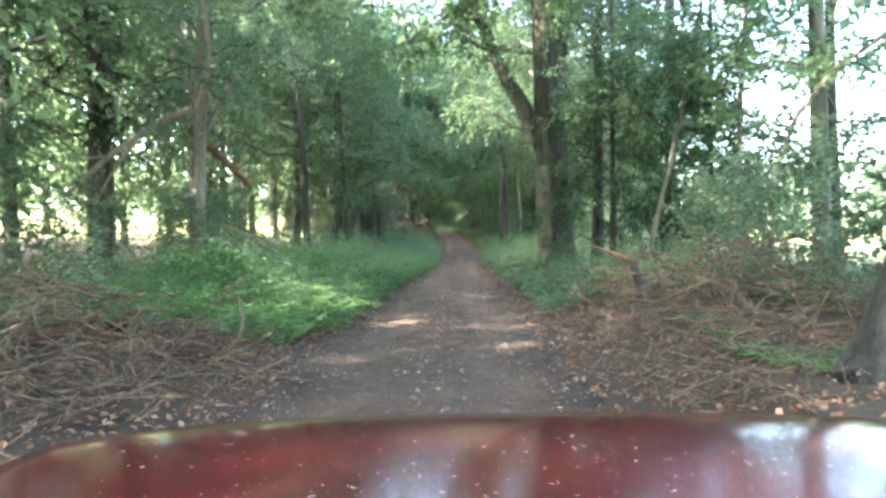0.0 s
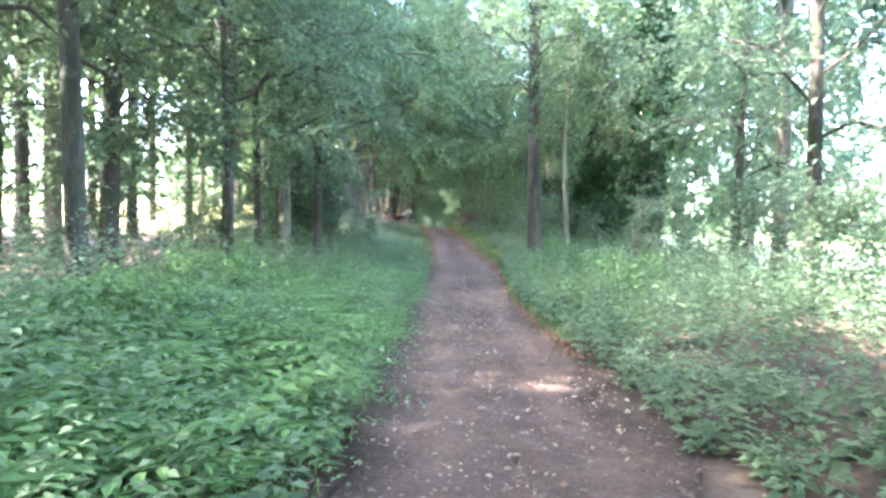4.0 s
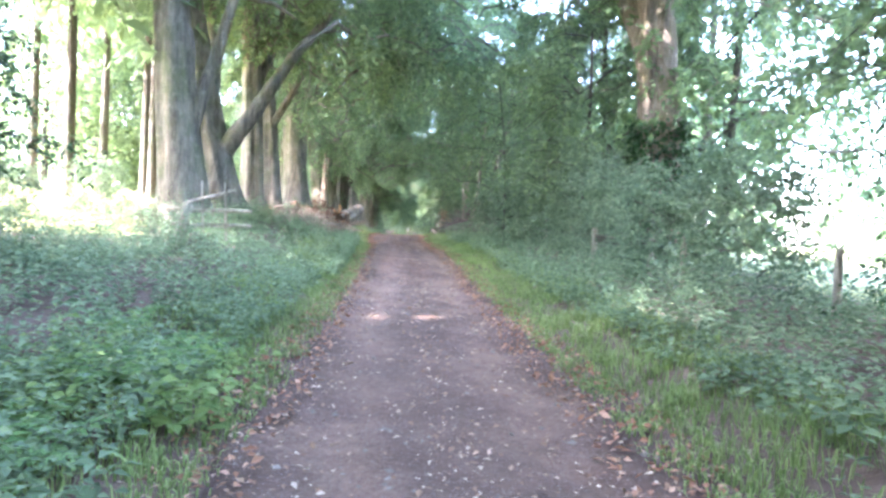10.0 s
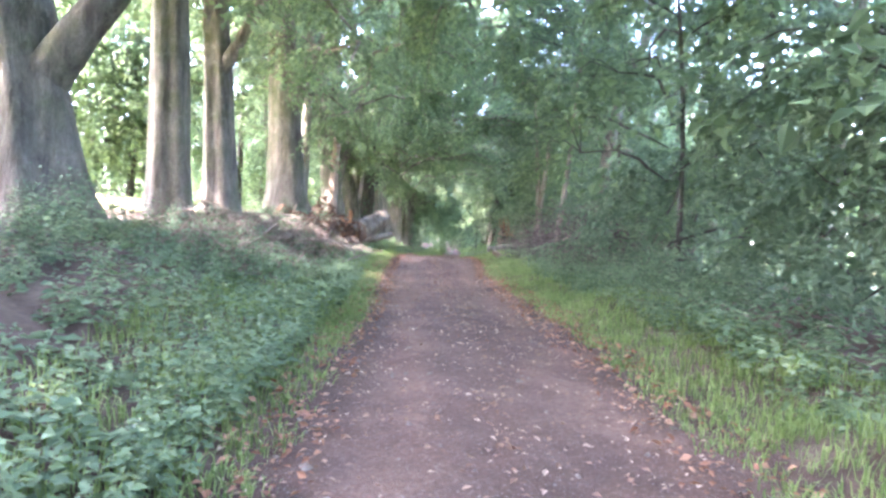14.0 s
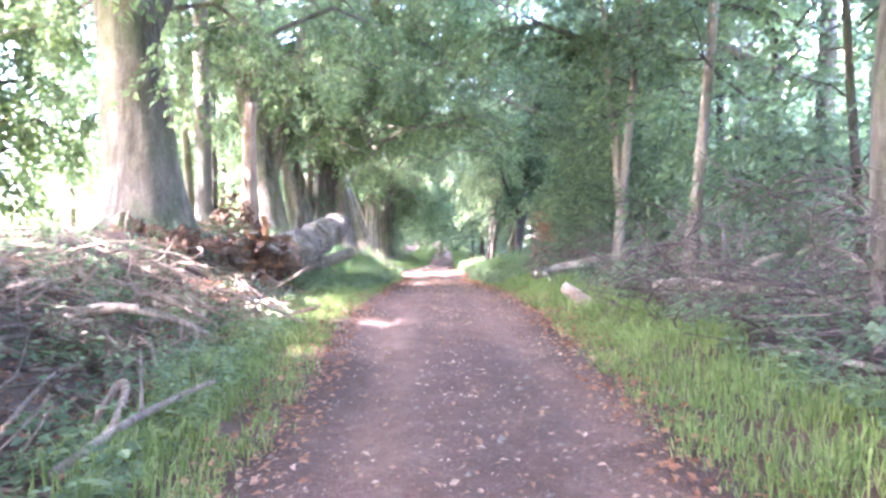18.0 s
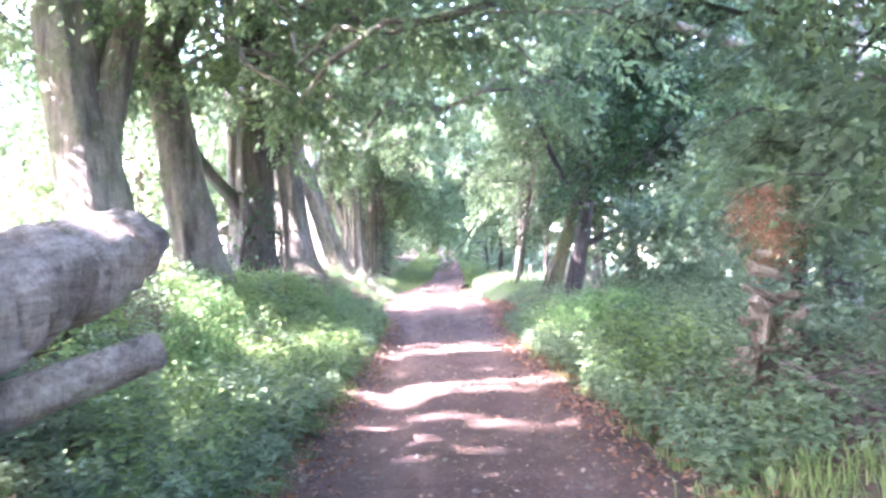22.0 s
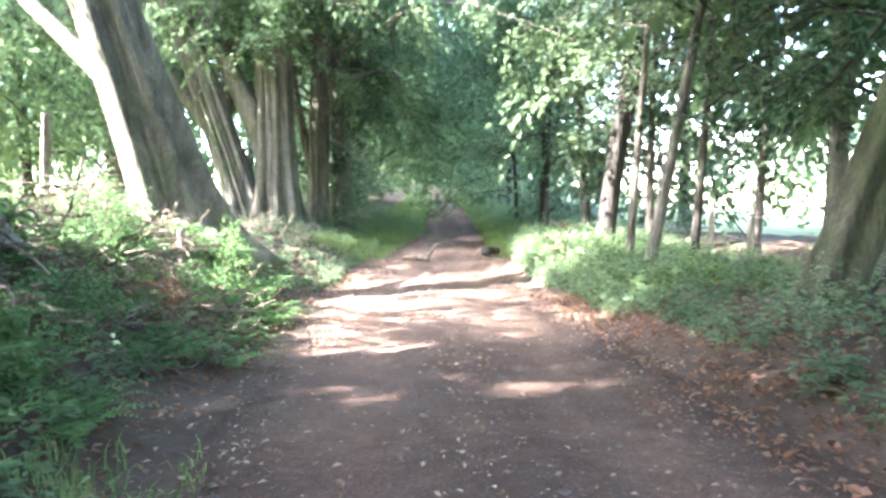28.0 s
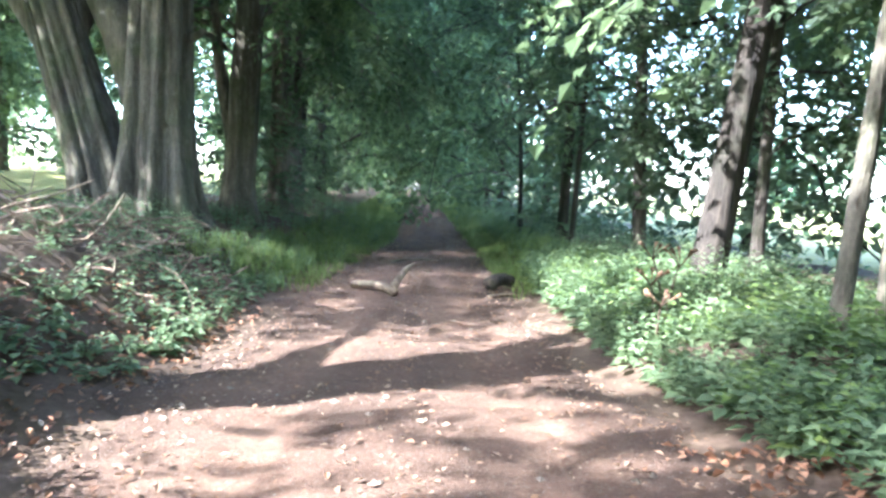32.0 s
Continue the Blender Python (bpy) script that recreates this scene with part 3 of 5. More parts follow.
    if leafy:
        opts = CROWNS[kind]
        c, b = opts[(n if variant is None else variant) % len(opts)]
        m = pose(lean[0] * 0.5 + shift[0], lean[1] * 0.5 + shift[1], crown_z, 0, 0, turn if turn is not None else float(rng.random() * 360)) @ Matrix.Diagonal((scale, scale, scale, 1))
        part("branchwork", b, None, root, m=m)
        part("crown", c, None, root, m=m)
    return root

# ---- the trees beside the track ----
OLD = "old grey beech with a fluted trunk on the earth bank"
ROW = "old beeches on the bank"
# left-hand row of beeches
tree(-5.05, 57.9, 1.2, 14, "beech", (-1.2, 0), [(1.9, 80, 74, 7, .24)], label="twin-stemmed old beech behind a broken fence", flute=0.06, flare=1.5, variant=0, shift=(3.4, 0), crown_z=1.8, scale=1.12, group=ROW)
tree(-4.85, 61.1, 1.2, 14, "beech", (-2.9, 0.3), [(1.9, 88, 55, 6.5, .3), (3.0, -20, 72, 5, .3)], label="forked old beech with a thick limb over the track", flute=0.08, flare=1.45, variant=1, shift=(3.8, -1.0), crown_z=2.0, scale=1.12, group=ROW)
tree(-4.95, 65.4, 0.88, 14, "beech", (-0.7, 0), [(4.6, 40, 72, 5, .2)], label=OLD, flute=0.07, flare=1.35, variant=2, shift=(3.2, 0), crown_z=1.6, scale=1.12, group=ROW)
tree(-4.75, 67.9, 0.78, 14, "beech", (-1.2, 0.3), [(3.6, 110, 60, 5, .16)], label=OLD, flute=0.09, flare=1.5, variant=0, shift=(3.4, .6), crown_z=1.2, scale=1.1, group=ROW)
tree(-5.2, 76.0, 1.3, 14, "beech", (-1.0, 0), [(3.4, 60, 70, 4, .22)], label="stout smooth-barked beech in the sun", flute=0.05, flare=1.5, variant=1, shift=(2.4, 1), group=ROW)
tree(-4.95, 85.2, 1.08, 14, "beech", (-1.9, 0.2), [(1.9, 90, 76, 7.5, .27), (2.6, -40, 75, 6, .2)], label="twin-stemmed beech with smooth grey bark", flute=0.05, flare=1.5, variant=2, shift=(4, 0), group=ROW)
tree(-4.35, 87.9, 0.92, 14, "beech", (-2.3, 0.2), [(4.6, 60, 66, 4, .16)], label="leaning beech with smooth grey bark", flute=0.05, flare=1.4, variant=0, shift=(4.2, 0), group=ROW)
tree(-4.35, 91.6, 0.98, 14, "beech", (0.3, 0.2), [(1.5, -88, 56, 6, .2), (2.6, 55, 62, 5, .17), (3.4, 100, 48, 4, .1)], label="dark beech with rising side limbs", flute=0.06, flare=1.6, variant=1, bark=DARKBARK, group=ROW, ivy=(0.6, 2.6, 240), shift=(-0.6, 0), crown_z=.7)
tree(-4.0, 94.3, 1.2, 11, "beech", (-0.7, 0.3), [(2.9, 30, 72, 5, .22), (2.8, -80, 60, 4, .2)], label="old pollard beech with a deeply furrowed bole", flute=0.26, flare=1.5, variant=2, group=ROW, shift=(1.6, -3.6), crown_z=1.6, scale=.88)
tree(-3.28, 99.3, 1.02, 11.9, "beech", (-3.8, 0.3), [(2.5, -75, 44, 5, .17), (4.2, 60, 62, 4, .16), (3.0, -20, 66, 5, .2)], label="sunlit leaning beech with a hollow fluted bole", flute=0.3, flare=1.9, roots=5, sink=0.7, variant=0, crown_z=3.0, shift=(3.2, -2.4), bow=1.12, scale=.62, group=ROW)
tree(-3.62, 106.5, 1.02, 14, "beech", (0.1, 0.3), [(2.75, 88, 24, .75, .13), (3.4, 70, 80, 7, .2), (1.5, -84, 63, 7.5, .32)], label="massive many-stemmed beech with ribbed bark", flute=0.26, flare=1.5, variant=1, shift=(1.6, 0.5), crown_z=.4, group=ROW)
tree(-4.28, 106.4, 0.8, 13, "beech", (-4.0, 0.4), [(2.2, -60, 50, 5, .2), (2.6, 20, 74, 6, .2)], label="leaning second stem of the massive ribbed beech", flute=0.24, flare=1.7, variant=2, bow=1.05, crown_z=1.6, group=ROW)
tree(-3.05, 109.4, 0.6, 14, "beech", (0.5, 0.3), [(4, 80, 60, 4, .13), (1.2, -50, 78, 5, .16)], label=OLD, flute=0.1, flare=1.6, variant=2, group=ROW)
# darker bark colour than its neighbours stands for the shade here
tree(-3.2, 110.2, 0.4, 13, "beech", (0.3, 0), [], label="slim beech of the row, its shade put into dark bark", variant=0, bark=DARKBARK, group=ROW)
tree(-2.8, 112.5, 0.55, 13, "beech", (0.1, 0), [(1, 60, 80, 5, .14)], label=OLD, variant=1, flute=0.09, group=ROW)
tree(-3.0, 115.5, 0.6, 13, "beech", (0.1, 0), [(1.5, -60, 80, 5, .14)], label=OLD, variant=2, flute=0.09, shift=(1, 0), group=ROW)

# wood on the left, first stretch
WOOD = "slender woodland tree among dense green undergrowth"
for x, y, d, h, kd, v in [(-4.4, 27.0, .3, 14, "ash", 0), (-5.5, 30, .35, 14, "ash", 1), (-4.6, 33.8, .3, 14, "ash", 0), (-4.95, 38.0, .22, 12, "ash", 1), (-3.5, 39.7, .3, 13, "ash", 0),
                          (-4.25, 38.5, .4, 14, "beech", 2), (-8.5, 28, .3, 13, "deep", 0), (-9.5, 33, .35, 14, "deep", 1), (-10, 24, .35, 14, "deep", 0), (-9.8, 13, .3, 12, "ash", 1),
                          (-6.2, 11.5, .25, 11, "ash", 0), (-11, 17, .4, 13, "deep", 0), (-6.0, 5.0, .3, 12, "ash", 1), (-3.6, 31.0, .16, 11, "ash", 1)]:
    tree(x, y, d, h, kd, (np.sin(x * 9) * .5, 0), [], label=WOOD, scale=1.05, variant=v, crown_z=0.3, group="trees in the wood beside the field")
tree(-9.1, 22.0, .72, 13, "ash", (0.2, 0), [(4, 90, 30, 3, .09)], label="ivy-topped tree behind hanging dead branches", scale=1.1, variant=0, group="trees in the wood beside the field", ivy=(3.5, 9, 1500), bark=BROWNBARK)
tree(-5.75, 20.1, .42, 9, "ash", (0.4, 0), [(3.6, 60, 62, 3, .1), (4.2, -60, 60, 2.5, .08)], label="half-dead tree with bleached limbs", crown_z=3.0, scale=.8, variant=1, group="trees in the wood beside the field", bark=PALEBARK)
for k in range(10):
    a, b = math.sin(k * 3.3), math.cos(k * 2.1)
    tree(-21.5 + 4 * a, -4 + 5.6 * k, .4, 12, "hill", (0, 0), [], label="tree deeper in the wood beside the field", variant=k, crown_z=1.2, group="trees in the wood beside the field", shift=(0, b))
tree(5.8, 93.4, 0.12, 5, "yew", (0.2, 0), label="dark yew at the field edge", scale=1.0, crown_z=1.5, group="evergreens", variant=1, bark=DARKBARK)
tree(6.4, 99.5, .3, 12, "beech", (0, 0), label="leafy tree reaching over the track", scale=.8, variant=1, shift=(-1.4, 4.5), crown_z=2)

tree(-9.6, 17.6, .35, 13, "beech", (0, 0), label=WOOD, scale=.9, variant=0, crown_z=2.2, group="trees in the wood beside the field")
tree(-7.6, 8.0, .35, 13, "beech", (0, 0), label=WOOD, scale=.9, variant=1, crown_z=1.5, group="trees in the wood beside the field", shift=(2, -2))
tree(-5.6, -1.0, .35, 13, "beech", (0, 0), label=WOOD, scale=1, variant=2, crown_z=1.5, group="trees in the wood beside the field", shift=(2.5, 1))
tree(5.6, 0.5, .35, 13, "beech", (0, 0), label=WOOD, scale=.9, variant=0, crown_z=1.5, group="trees in the wood beside the field", shift=(-2, 1))
for x, y, sc in [(6.3, 43.6, .5), (7.5, 45.4, .6)]:
    tree(x, y, 0.14, 4, "yew", label="dark ivy-covered thicket at the field edge", scale=sc, variant=0, group="evergreens")
tree(-4.4, 43.8, 0.16, 4, "yew", label="dense dark evergreen bush beside the track", scale=0.5, variant=1, group="evergreens")
tree(-3.5, 41.8, 0, 1, "bush", label="dense leafy bush beside the track", scale=1.2, group="hedge bushes")
tree(-5.2, 47.6, 0.2, 6, "yew", label="dense dark evergreen tree beside the track", scale=0.62, variant=0, group="evergreens")
tree(-5.1, 41.0, 0.14, 4, "yew", label="dense dark evergreen bush beside the track", scale=0.5, variant=1, group="evergreens")
tree(-4.6, 44.0, 0.14, 4, "yew", label="dense dark evergreen bush beside the track", scale=0.55, variant=1, group="evergreens")

# right-hand side, first stretch
tree(3.5, 21.7, 0.98, 14, "beech", (-0.6, 0), [(3.0, -88, 64, 6, .25), (3.2, 60, 80, 7, .24)], label="big old tree forking low beside the track", bark=DARKBARK, flute=0.05, flare=1.25, variant=1, crown_z=1.0)
tree(4.75, 22.3, 0.36, 13, "ash", (0.1, 0), label="straight dark stem beside the big tree", variant=0, bark=DARKBARK)
tree(4.6, 20.0, 0.18, 7, "yew", label="dark evergreen bush under the big tree", scale=0.66, variant=1, group="evergreens")
tree(6.6, 19.0, 0.18, 7, "yew", label="dark evergreen bush under the big tree", scale=0.7, variant=1, group="evergreens")
tree(3.62, 8.3, 0.5, 10, "ash", (2.8, 0), [(1.0, 60, 50, 2.5, .05)], label="dark leaning trunk by the brush heap", variant=0, crown_z=2.0, flare=1.7)
tree(6.15, 16.5, 0.14, 9, "sapling", (0.3, 0), label="thin grey pole of a young ash", bend=0.08, variant=1, crown_z=2.5, bark=BEECH)
tree(5.55, 14.0, 0.15, 4.4, "sapling", (2.2, 0), label="thin bowed sapling arching to the side", variant=0, crown_z=2.2, bow=4.0, bark=BEECH, shift=(.6, 0))
tree(4.75, 18.0, 0.12, 8, "sapling", (1.6, 0), label="thin bent hazel stem among bushes", variant=1, crown_z=2.2, bend=0.05, bark=BEECH)
tree(3.7, 40.8, 0.48, 15, "ash", (-0.3, 0.2), label="straight trunk with scarred bark at its foot", variant=0, crown_z=2.5, flare=1.5, bark=BROWNBARK, ivy=(5.0, 9, 350))
tree(6.6, 37.9, 0.82, 14, "ash", (0.1, 0), [(4.6, 95, 10, 5, .16)], label="ivy-clad tree with a pale bare foot", variant=1, crown_z=2.5, bark=BEECH, flare=1.3, ivy=(2.3, 10, 6500), scale=1.15)
tree(4.55, 39.2, 0.15, 8, "sapling", (0.1, 0), label="thin crooked sapling with pale bark", bend=0.14, bark=PALEBARK, variant=0, crown_z=3)
tree(7.0, 46.2, 0.5, 13, "ash", label="ivy-smothered dark tree at the field edge", scale=0.9, crown_z=1.0, ivy=(0.4, 9, 3200))
tree(7.3, 55.6, 1.2, 14, "beech", (-1.2, 0), [(4.6, -62, 66, 5, .36), (6.2, 40, 60, 4, .2)], label="tall grey-barked oak with torn limb scars", bark=OAKBARK, variant=2, crown_z=3.4, flare=1.2, flute=.08, shift=(-1.0, 1.5), ivy=(0.3, 3.6, 3200))
for x, y, d, h, kd, v in [(8.0, 10, .35, 13, "deep", 0), (7.5, 25, .3, 13, "ash", 1), (6.2, 28.5, .25, 12, "ash", 0), (9.5, 30, .35, 13, "deep", 1), (9.5, 19, .3, 13, "deep", 0), (7.2, 33.2, .2, 11, "ash", 1),
                          (10.5, 36, .3, 12, "deep", 1), (12.4, 44.8, .3, 11, "deep", 0), (9.2, 48.5, .22, 9, "ash", 1), (12, 14, .4, 13, "deep", 0), (6.5, 4.5, .3, 12, "ash", 0), (10, 3, .3, 12, "deep", 1)]:
    tree(x, y, d, h, kd, (np.sin(x * 7) * .4, 0), [], label=WOOD, variant=v, bend=0.05, group="trees in the wood by the brush heaps")

# right-hand side, middle stretch
for x, y, d, h, kd, v, sc in [(5.4, 56.8, .16, 6, "sapling", 0, 1.4), (4.2, 61.8, .1, 6, "sapling", 1, 1.3), (5.6, 63, .2, 9, "ash", 1, .85), (6.8, 59, .22, 9, "ash", 1, .9), (5.9, 71.6, .14, 8, "sapling", 0, 1.1),
                              (6.2, 74, .2, 10, "ash", 0, .9), (4.9, 79.2, .2, 9, "ash", 1, 1.0), (4.6, 82.5, .2, 9, "ash", 1, 1.0), (6.8, 78, .25, 11, "ash", 0, .9), (6.4, 67.5, .2, 9, "ash", 1, .8), (6.4, 82.8, .2, 10, "ash", 0, .8), (4.7, 82.0, .1, 6, "sapling", 0, 1.2)]:
    tree(x, y, d, h, kd, (np.sin(x * 7) * .5, 0), [], label="young tree in the tangled hedge bank", variant=v, scale=sc, bend=0.08, group="young trees on the hedge bank")
tree(4.72, 69.3, 0.4, 9, "ash", (2.6, 0.3), label="bare-stemmed tree bending away over the hedge bank", variant=1, scale=.8, crown_z=3.6, bend=0.1, bow=3.2, bark=BEECH, shift=(1.4, 0))
tree(3.85, 75.9, 0.2, 10, "ash", (0.7, 0), [(1.5, -40, 84, 5, .09)], label="pale forked ash stem in the thicket", variant=1, scale=.85, crown_z=2.2, bend=0.06, bark=PALEBARK)
tree(4.15, 73.1, 0.2, 10, "ash", (0.7, 0), label="pale ash stem with peeling bark", variant=0, scale=.75, crown_z=2.6, bend=0.08, bark=PALEBARK)
tree(3.72, 91.8, 0.44, 9, "yew", (1.7, 0), [(1.7, 78, 24, 3.4, .08), (2.0, 20, 60, 4, .12), (2.4, -40, 62, 4, .1), (3.0, 100, 35, 3, .08)], label="dark twisted yew beside the track", scale=1.2, crown_z=2.1, bark=YEWBARK, group="evergreens", shift=(1.8, 0), variant=0, bend=.12, flute=.12)
tree(3.88, 95.7, 0.52, 8.5, "ash", (3.2, 0), [(3.0, -10, 70, 3, .12)], label="mossy leaning trunk at the track side", bark=MOSSBARK, flute=.1, variant=0, crown_z=2.2, scale=.9, bow=1.1)
tree(3.45, 100.4, 0.15, 8, "sapling", (0.6, 0), label="slim pale sapling in the sun", bark=BEECH, variant=0, crown_z=1.8, scale=1.3, flare=1.2)
tree(3.1, 98.5, 0.18, 9, "sapling", (1.7, 0), label="slim pale leaning sapling in the sun", bark=BEECH, variant=1, crown_z=2.0, scale=1.3, flare=1.2)
tree(3.85, 103.4, 0.4, 12, "ash", (1.6, 0), [(1.6, 50, 72, 5, .1)], label="dark trunk at the sunny field edge", variant=0, crown_z=1.0, bark=YEWBARK, flare=1.8)
for x, y, d, h, kd, v, sc in [(4.6, 100.5, .16, 10, "ash", 0, .85), (6.4, 102.0, .2, 10, "ash", 0, 1.1), (6.2, 97.6, .2, 10, "ash", 1, 1.15), (4.4, 107, .25, 11, "ash", 1, 1), (3.9, 110.5, .25, 11, "ash", 0, 1), (5.4, 105, .2, 10, "ash", 1, 1), (3.6, 108.6, .12, 8, "sapling", 0, 1.5), (3.4, 113, .14, 8, "sapling", 1, 1.6)]:
    tree(x, y, d, h, kd, (np.sin(x * 7) * .5, 0), [], label="young tree at the sunny field edge", variant=v, scale=sc, bend=0.06, group="young trees at the field edge")

# boughs that close the canopy; those at y 4.5 and 8.6 are added shade
CANOPY = "spreading beech filling out the canopy and its shade"
for x, y, sx, sy, cz, v in [(-7.6, 13.5, 4.2, 2.0, 2.2, 0), (-8.8, 110.0, 1.0, 0.0, 0.4, 1), (8.6, 44.0, -2.0, 0.0, 1.0, 2), (9.6, 57.5, -1.0, 0.0, 0.6, 0), (8.2, 65.5, -5.6, 0.0, 3.2, 1), (7.6, 75.5, -2.2, 0.0, 1.2, 2), (-7.4, 4.5, 1.8, 1.5, 0.6, 1), (-9.3, 8.6, 0.0, 0.0, 0.0, 2),
                            (10.8, 40.5, 0.0, 0.0, 0.8, 1), (11.4, 47.5, 0.0, 0.0, 0.6, 2), (8.4, 71.0, -6.8, 0.0, 4.4, 2), (8.6, 75.5, -7.6, 0.0, 4.2, 1), (8.4, 59.5, -6.2, 0.0, 4.4, 0), (-8.8, 87.6, 0.0, 0.0, 1.8, 1)]:
    tree(x, y, .36 + .1 * math.sin(y * 5), 12, "far" if abs(x) > 9 else "beech", (1.3 * math.sin(y * 3), 0), [(cz + 2.6, 90 if sx > 0 else -90, 22, abs(sx) + .6, .14)] if abs(sx) > 2 else [], label=CANOPY, variant=v, shift=(sx, sy), crown_z=cz, group="canopy trees", scale=.92)
for x, y, sx, cz, v in [(7.6, 9.0, -5.6, 3.2, 0), (7.8, 16.5, -6.2, 3.4, 1), (7.8, 25.0, -5.8, 4.8, 1), (7.8, 32.5, -5.4, 4.2, 0), (8.8, 49.5, -5.6, 4.0, 2), (7.8, 86.5, -6.0, 2.2, 0), (8.0, 93.0, -6.0, 2.3, 1), (8.0, 100.5, -5.6, 4.0, 2), (-8.2, 108.0, 5.2, 3.4, 0),
                        (8.4, 80.5, -6.2, 4.2, 2)]:
    tree(x, y, .38, 12, "beech", (.6 * math.sin(y * 3), 0), [(cz + 2.4, 90 if sx > 0 else -90, 20, abs(sx) + .4, .14)], label=CANOPY, variant=v, shift=(sx, 0), crown_z=cz, group="canopy trees", scale=.95)
# shade row added inside the wood to keep left-hand sun off the track
for k in range(4):
    tree(-12.6 + .8 * math.sin(k * 2.3), -6 + 9.6 * k, .4, 12, "far", (0, 0), [], label="tree deeper in the wood beside the field", variant=k, crown_z=1.2, group="trees in the wood beside the field")
# added sun blockers: crowns start high, so the view beneath stays open
for x, y, sx, sy, cz in [(-5.6, 58.8, -3.8, -3.6, 6.2), (-5.5, 66.4, -3.9, -3.2, 6.2), (-5.9, 77.0, -3.4, -5.2, 6.4), (-5.6, 80.4, -3.6, -3.0, 6.6), (-5.5, 86.2, -3.6, -2.6, 6.4), (-5.0, 92.4, -4.2, -3.2, 6.4), (-6.8, 47.2, -2.8, 1.6, 6.0), (-9.4, 29.5, 0, 0, 5.4), (-9.6, 35.5, 0, 0, 5.4)]:
    tree(x, y, .45, 17, "far", (0, 0), [(cz + 2.5, -90, 20, abs(sx) + .3, .12)] if sx else [], label="tall beech added so its high crown shades the track", group="trees at the field edge", crown_z=cz, shift=(sx, sy), bark=BEECH)
# two added rows, mostly out of view, whose crowns keep sun off the track
for x, y, cz in [(-11.6, 37.5, 5.8), (-11.4, 44.0, 5.8), (-11.8, 51.0, 5.8), (-11.5, 58.0, 6.0), (-11.7, 65.0, 6.2), (-11.5, 71.5, 6.4), (-15.2, 41.0, 7.6), (-15.0, 48.0, 7.6), (-15.3, 55.0, 7.8), (-15.0, 62.0, 7.8), (-15.2, 69.0, 8.0), (-14.6, 74.2, 7.6)]:
    tree(x, y, .42, 17, "hill", (0, 0), [], label="tall field-edge tree added to shade the track with its crown", group="trees at the field edge", crown_z=cz, scale=1.3)
# added high crown that shades the track just before the sunny gap
tree(-12.2, 92.3, .42, 19, "hill", (0, 0), [], label="tall field-edge tree added to shade the track with its crown", group="trees at the field edge", crown_z=9.2, variant=1)
for x, y, cz in [(22.0, 92.0, 0), (23.0, 100.0, -.2), (22.0, 108.0, 0), (24.0, 117.0, -.2), (21.0, 84.0, 0)]:
    tree(x, y, .42, 11, "hill", (0, 0), [], label="tree at the far side of the sunny field", group="trees at the field edge", crown_z=cz, scale=1.1)
for x, y, cz in [(10.4, 60.5, -.4), (10.2, 67.0, -.2), (11.5, 53.0, 0.0)]:
    tree(x, y, .35, 11, "beech", (0, 0), [], label="leafy tree beyond the roadside hedge", group="trees at the field edge", crown_z=cz, scale=.9)
for x, y, cz in [(-15.5, 85.5, .6), (-16.5, 87.5, 0.0), (-22.0, 87.0, -.5)]:
    tree(x, y, .4, 12, "far", (0, 0), [], label="field-edge beech with high green boughs", group="trees at the field edge", crown_z=cz)
# added occluder: raised crown shades the track, low rays still reach the bank
tree(-9.4, 93.0, .34, 13, "far", (0, 0), [], label=CANOPY, variant=1, crown_z=7.0, group="canopy trees", scale=.66)
# outer row added to keep sun out of the far avenue
for k in range(6):
    tree(-9.2 + math.sin(k * 2.2), 126 + 13 * k, .4, 11, "hill", (0, 0), [], label=CANOPY, group="canopy trees", variant=k)
# small crown added on the sun's path to shade the track near y 86
tree(-7.6, 85.2, .3, 10, "beech", (-.5, 0), [], label=CANOPY, variant=1, crown_z=1.4, group="canopy trees", scale=.72)
# thick hedge on the bank opposite the fallen log
for x, y, sc in [(4.9, 80.2, 1.2), (5.0, 81.4, 1.05), (4.9, 78.4, 1.1), (5.0, 74.8, 1.2)]:
    tree(x, y, .08, 4, "sapling", (0.2, 0), label="dense leafy sapling in the roadside hedge", scale=sc, variant=1, bend=.05, group="hedge saplings", crown_z=-.2)
for x, y, sc in [(4.3, 81.0, 1.0), (4.7, 82.6, 1.0), (5.4, 78.8, 1.1), (4.9, 88.6, 1.1), (5.7, 86.4, 1.3), (6.5, 90.2, 1.2), (5.4, 72.4, 1.1), (4.6, 64.5, 1.1), (4.8, 58.5, 1.1), (5.2, 61.0, 1.2), (4.6, 66.8, 1.0), (5.6, 55.2, 1.0), (6.4, 50.6, 1.1), (5.0, 77.0, 1.2)]:
    tree(x, y, 0, 1, "bush", label="leafy hedge bush in the undergrowth", group="hedge bushes", scale=sc, variant=int(y))
# the avenue goes on
for k in range(20):
    y = 119 + 5.4 * k
    a, b = math.sin(k * 2.7), math.cos(k * 1.9)
    tree(-3.4 + .5 * a, y, .55 + .12 * b, 13, "far" if k < 7 else "hill", (.3 * b, 0), [], label="beech in the far part of the avenue", variant=k, group="far avenue trees", crown_z=0.2 if k < 4 else 1.3, shift=(1.2 if k < 4 else .4, 0))
    tree(4.9 + .5 * b, y + 2.4 * a, .3 + .08 * a, 12, "far" if k < 7 else "hill", (.3 * a, 0), [], label="tree in the far part of the avenue", variant=k + 1, scale=.95, group="far avenue trees", crown_z=0.2 if k < 4 else 1.3, shift=(-1.0 if k < 4 else -.3, 0))
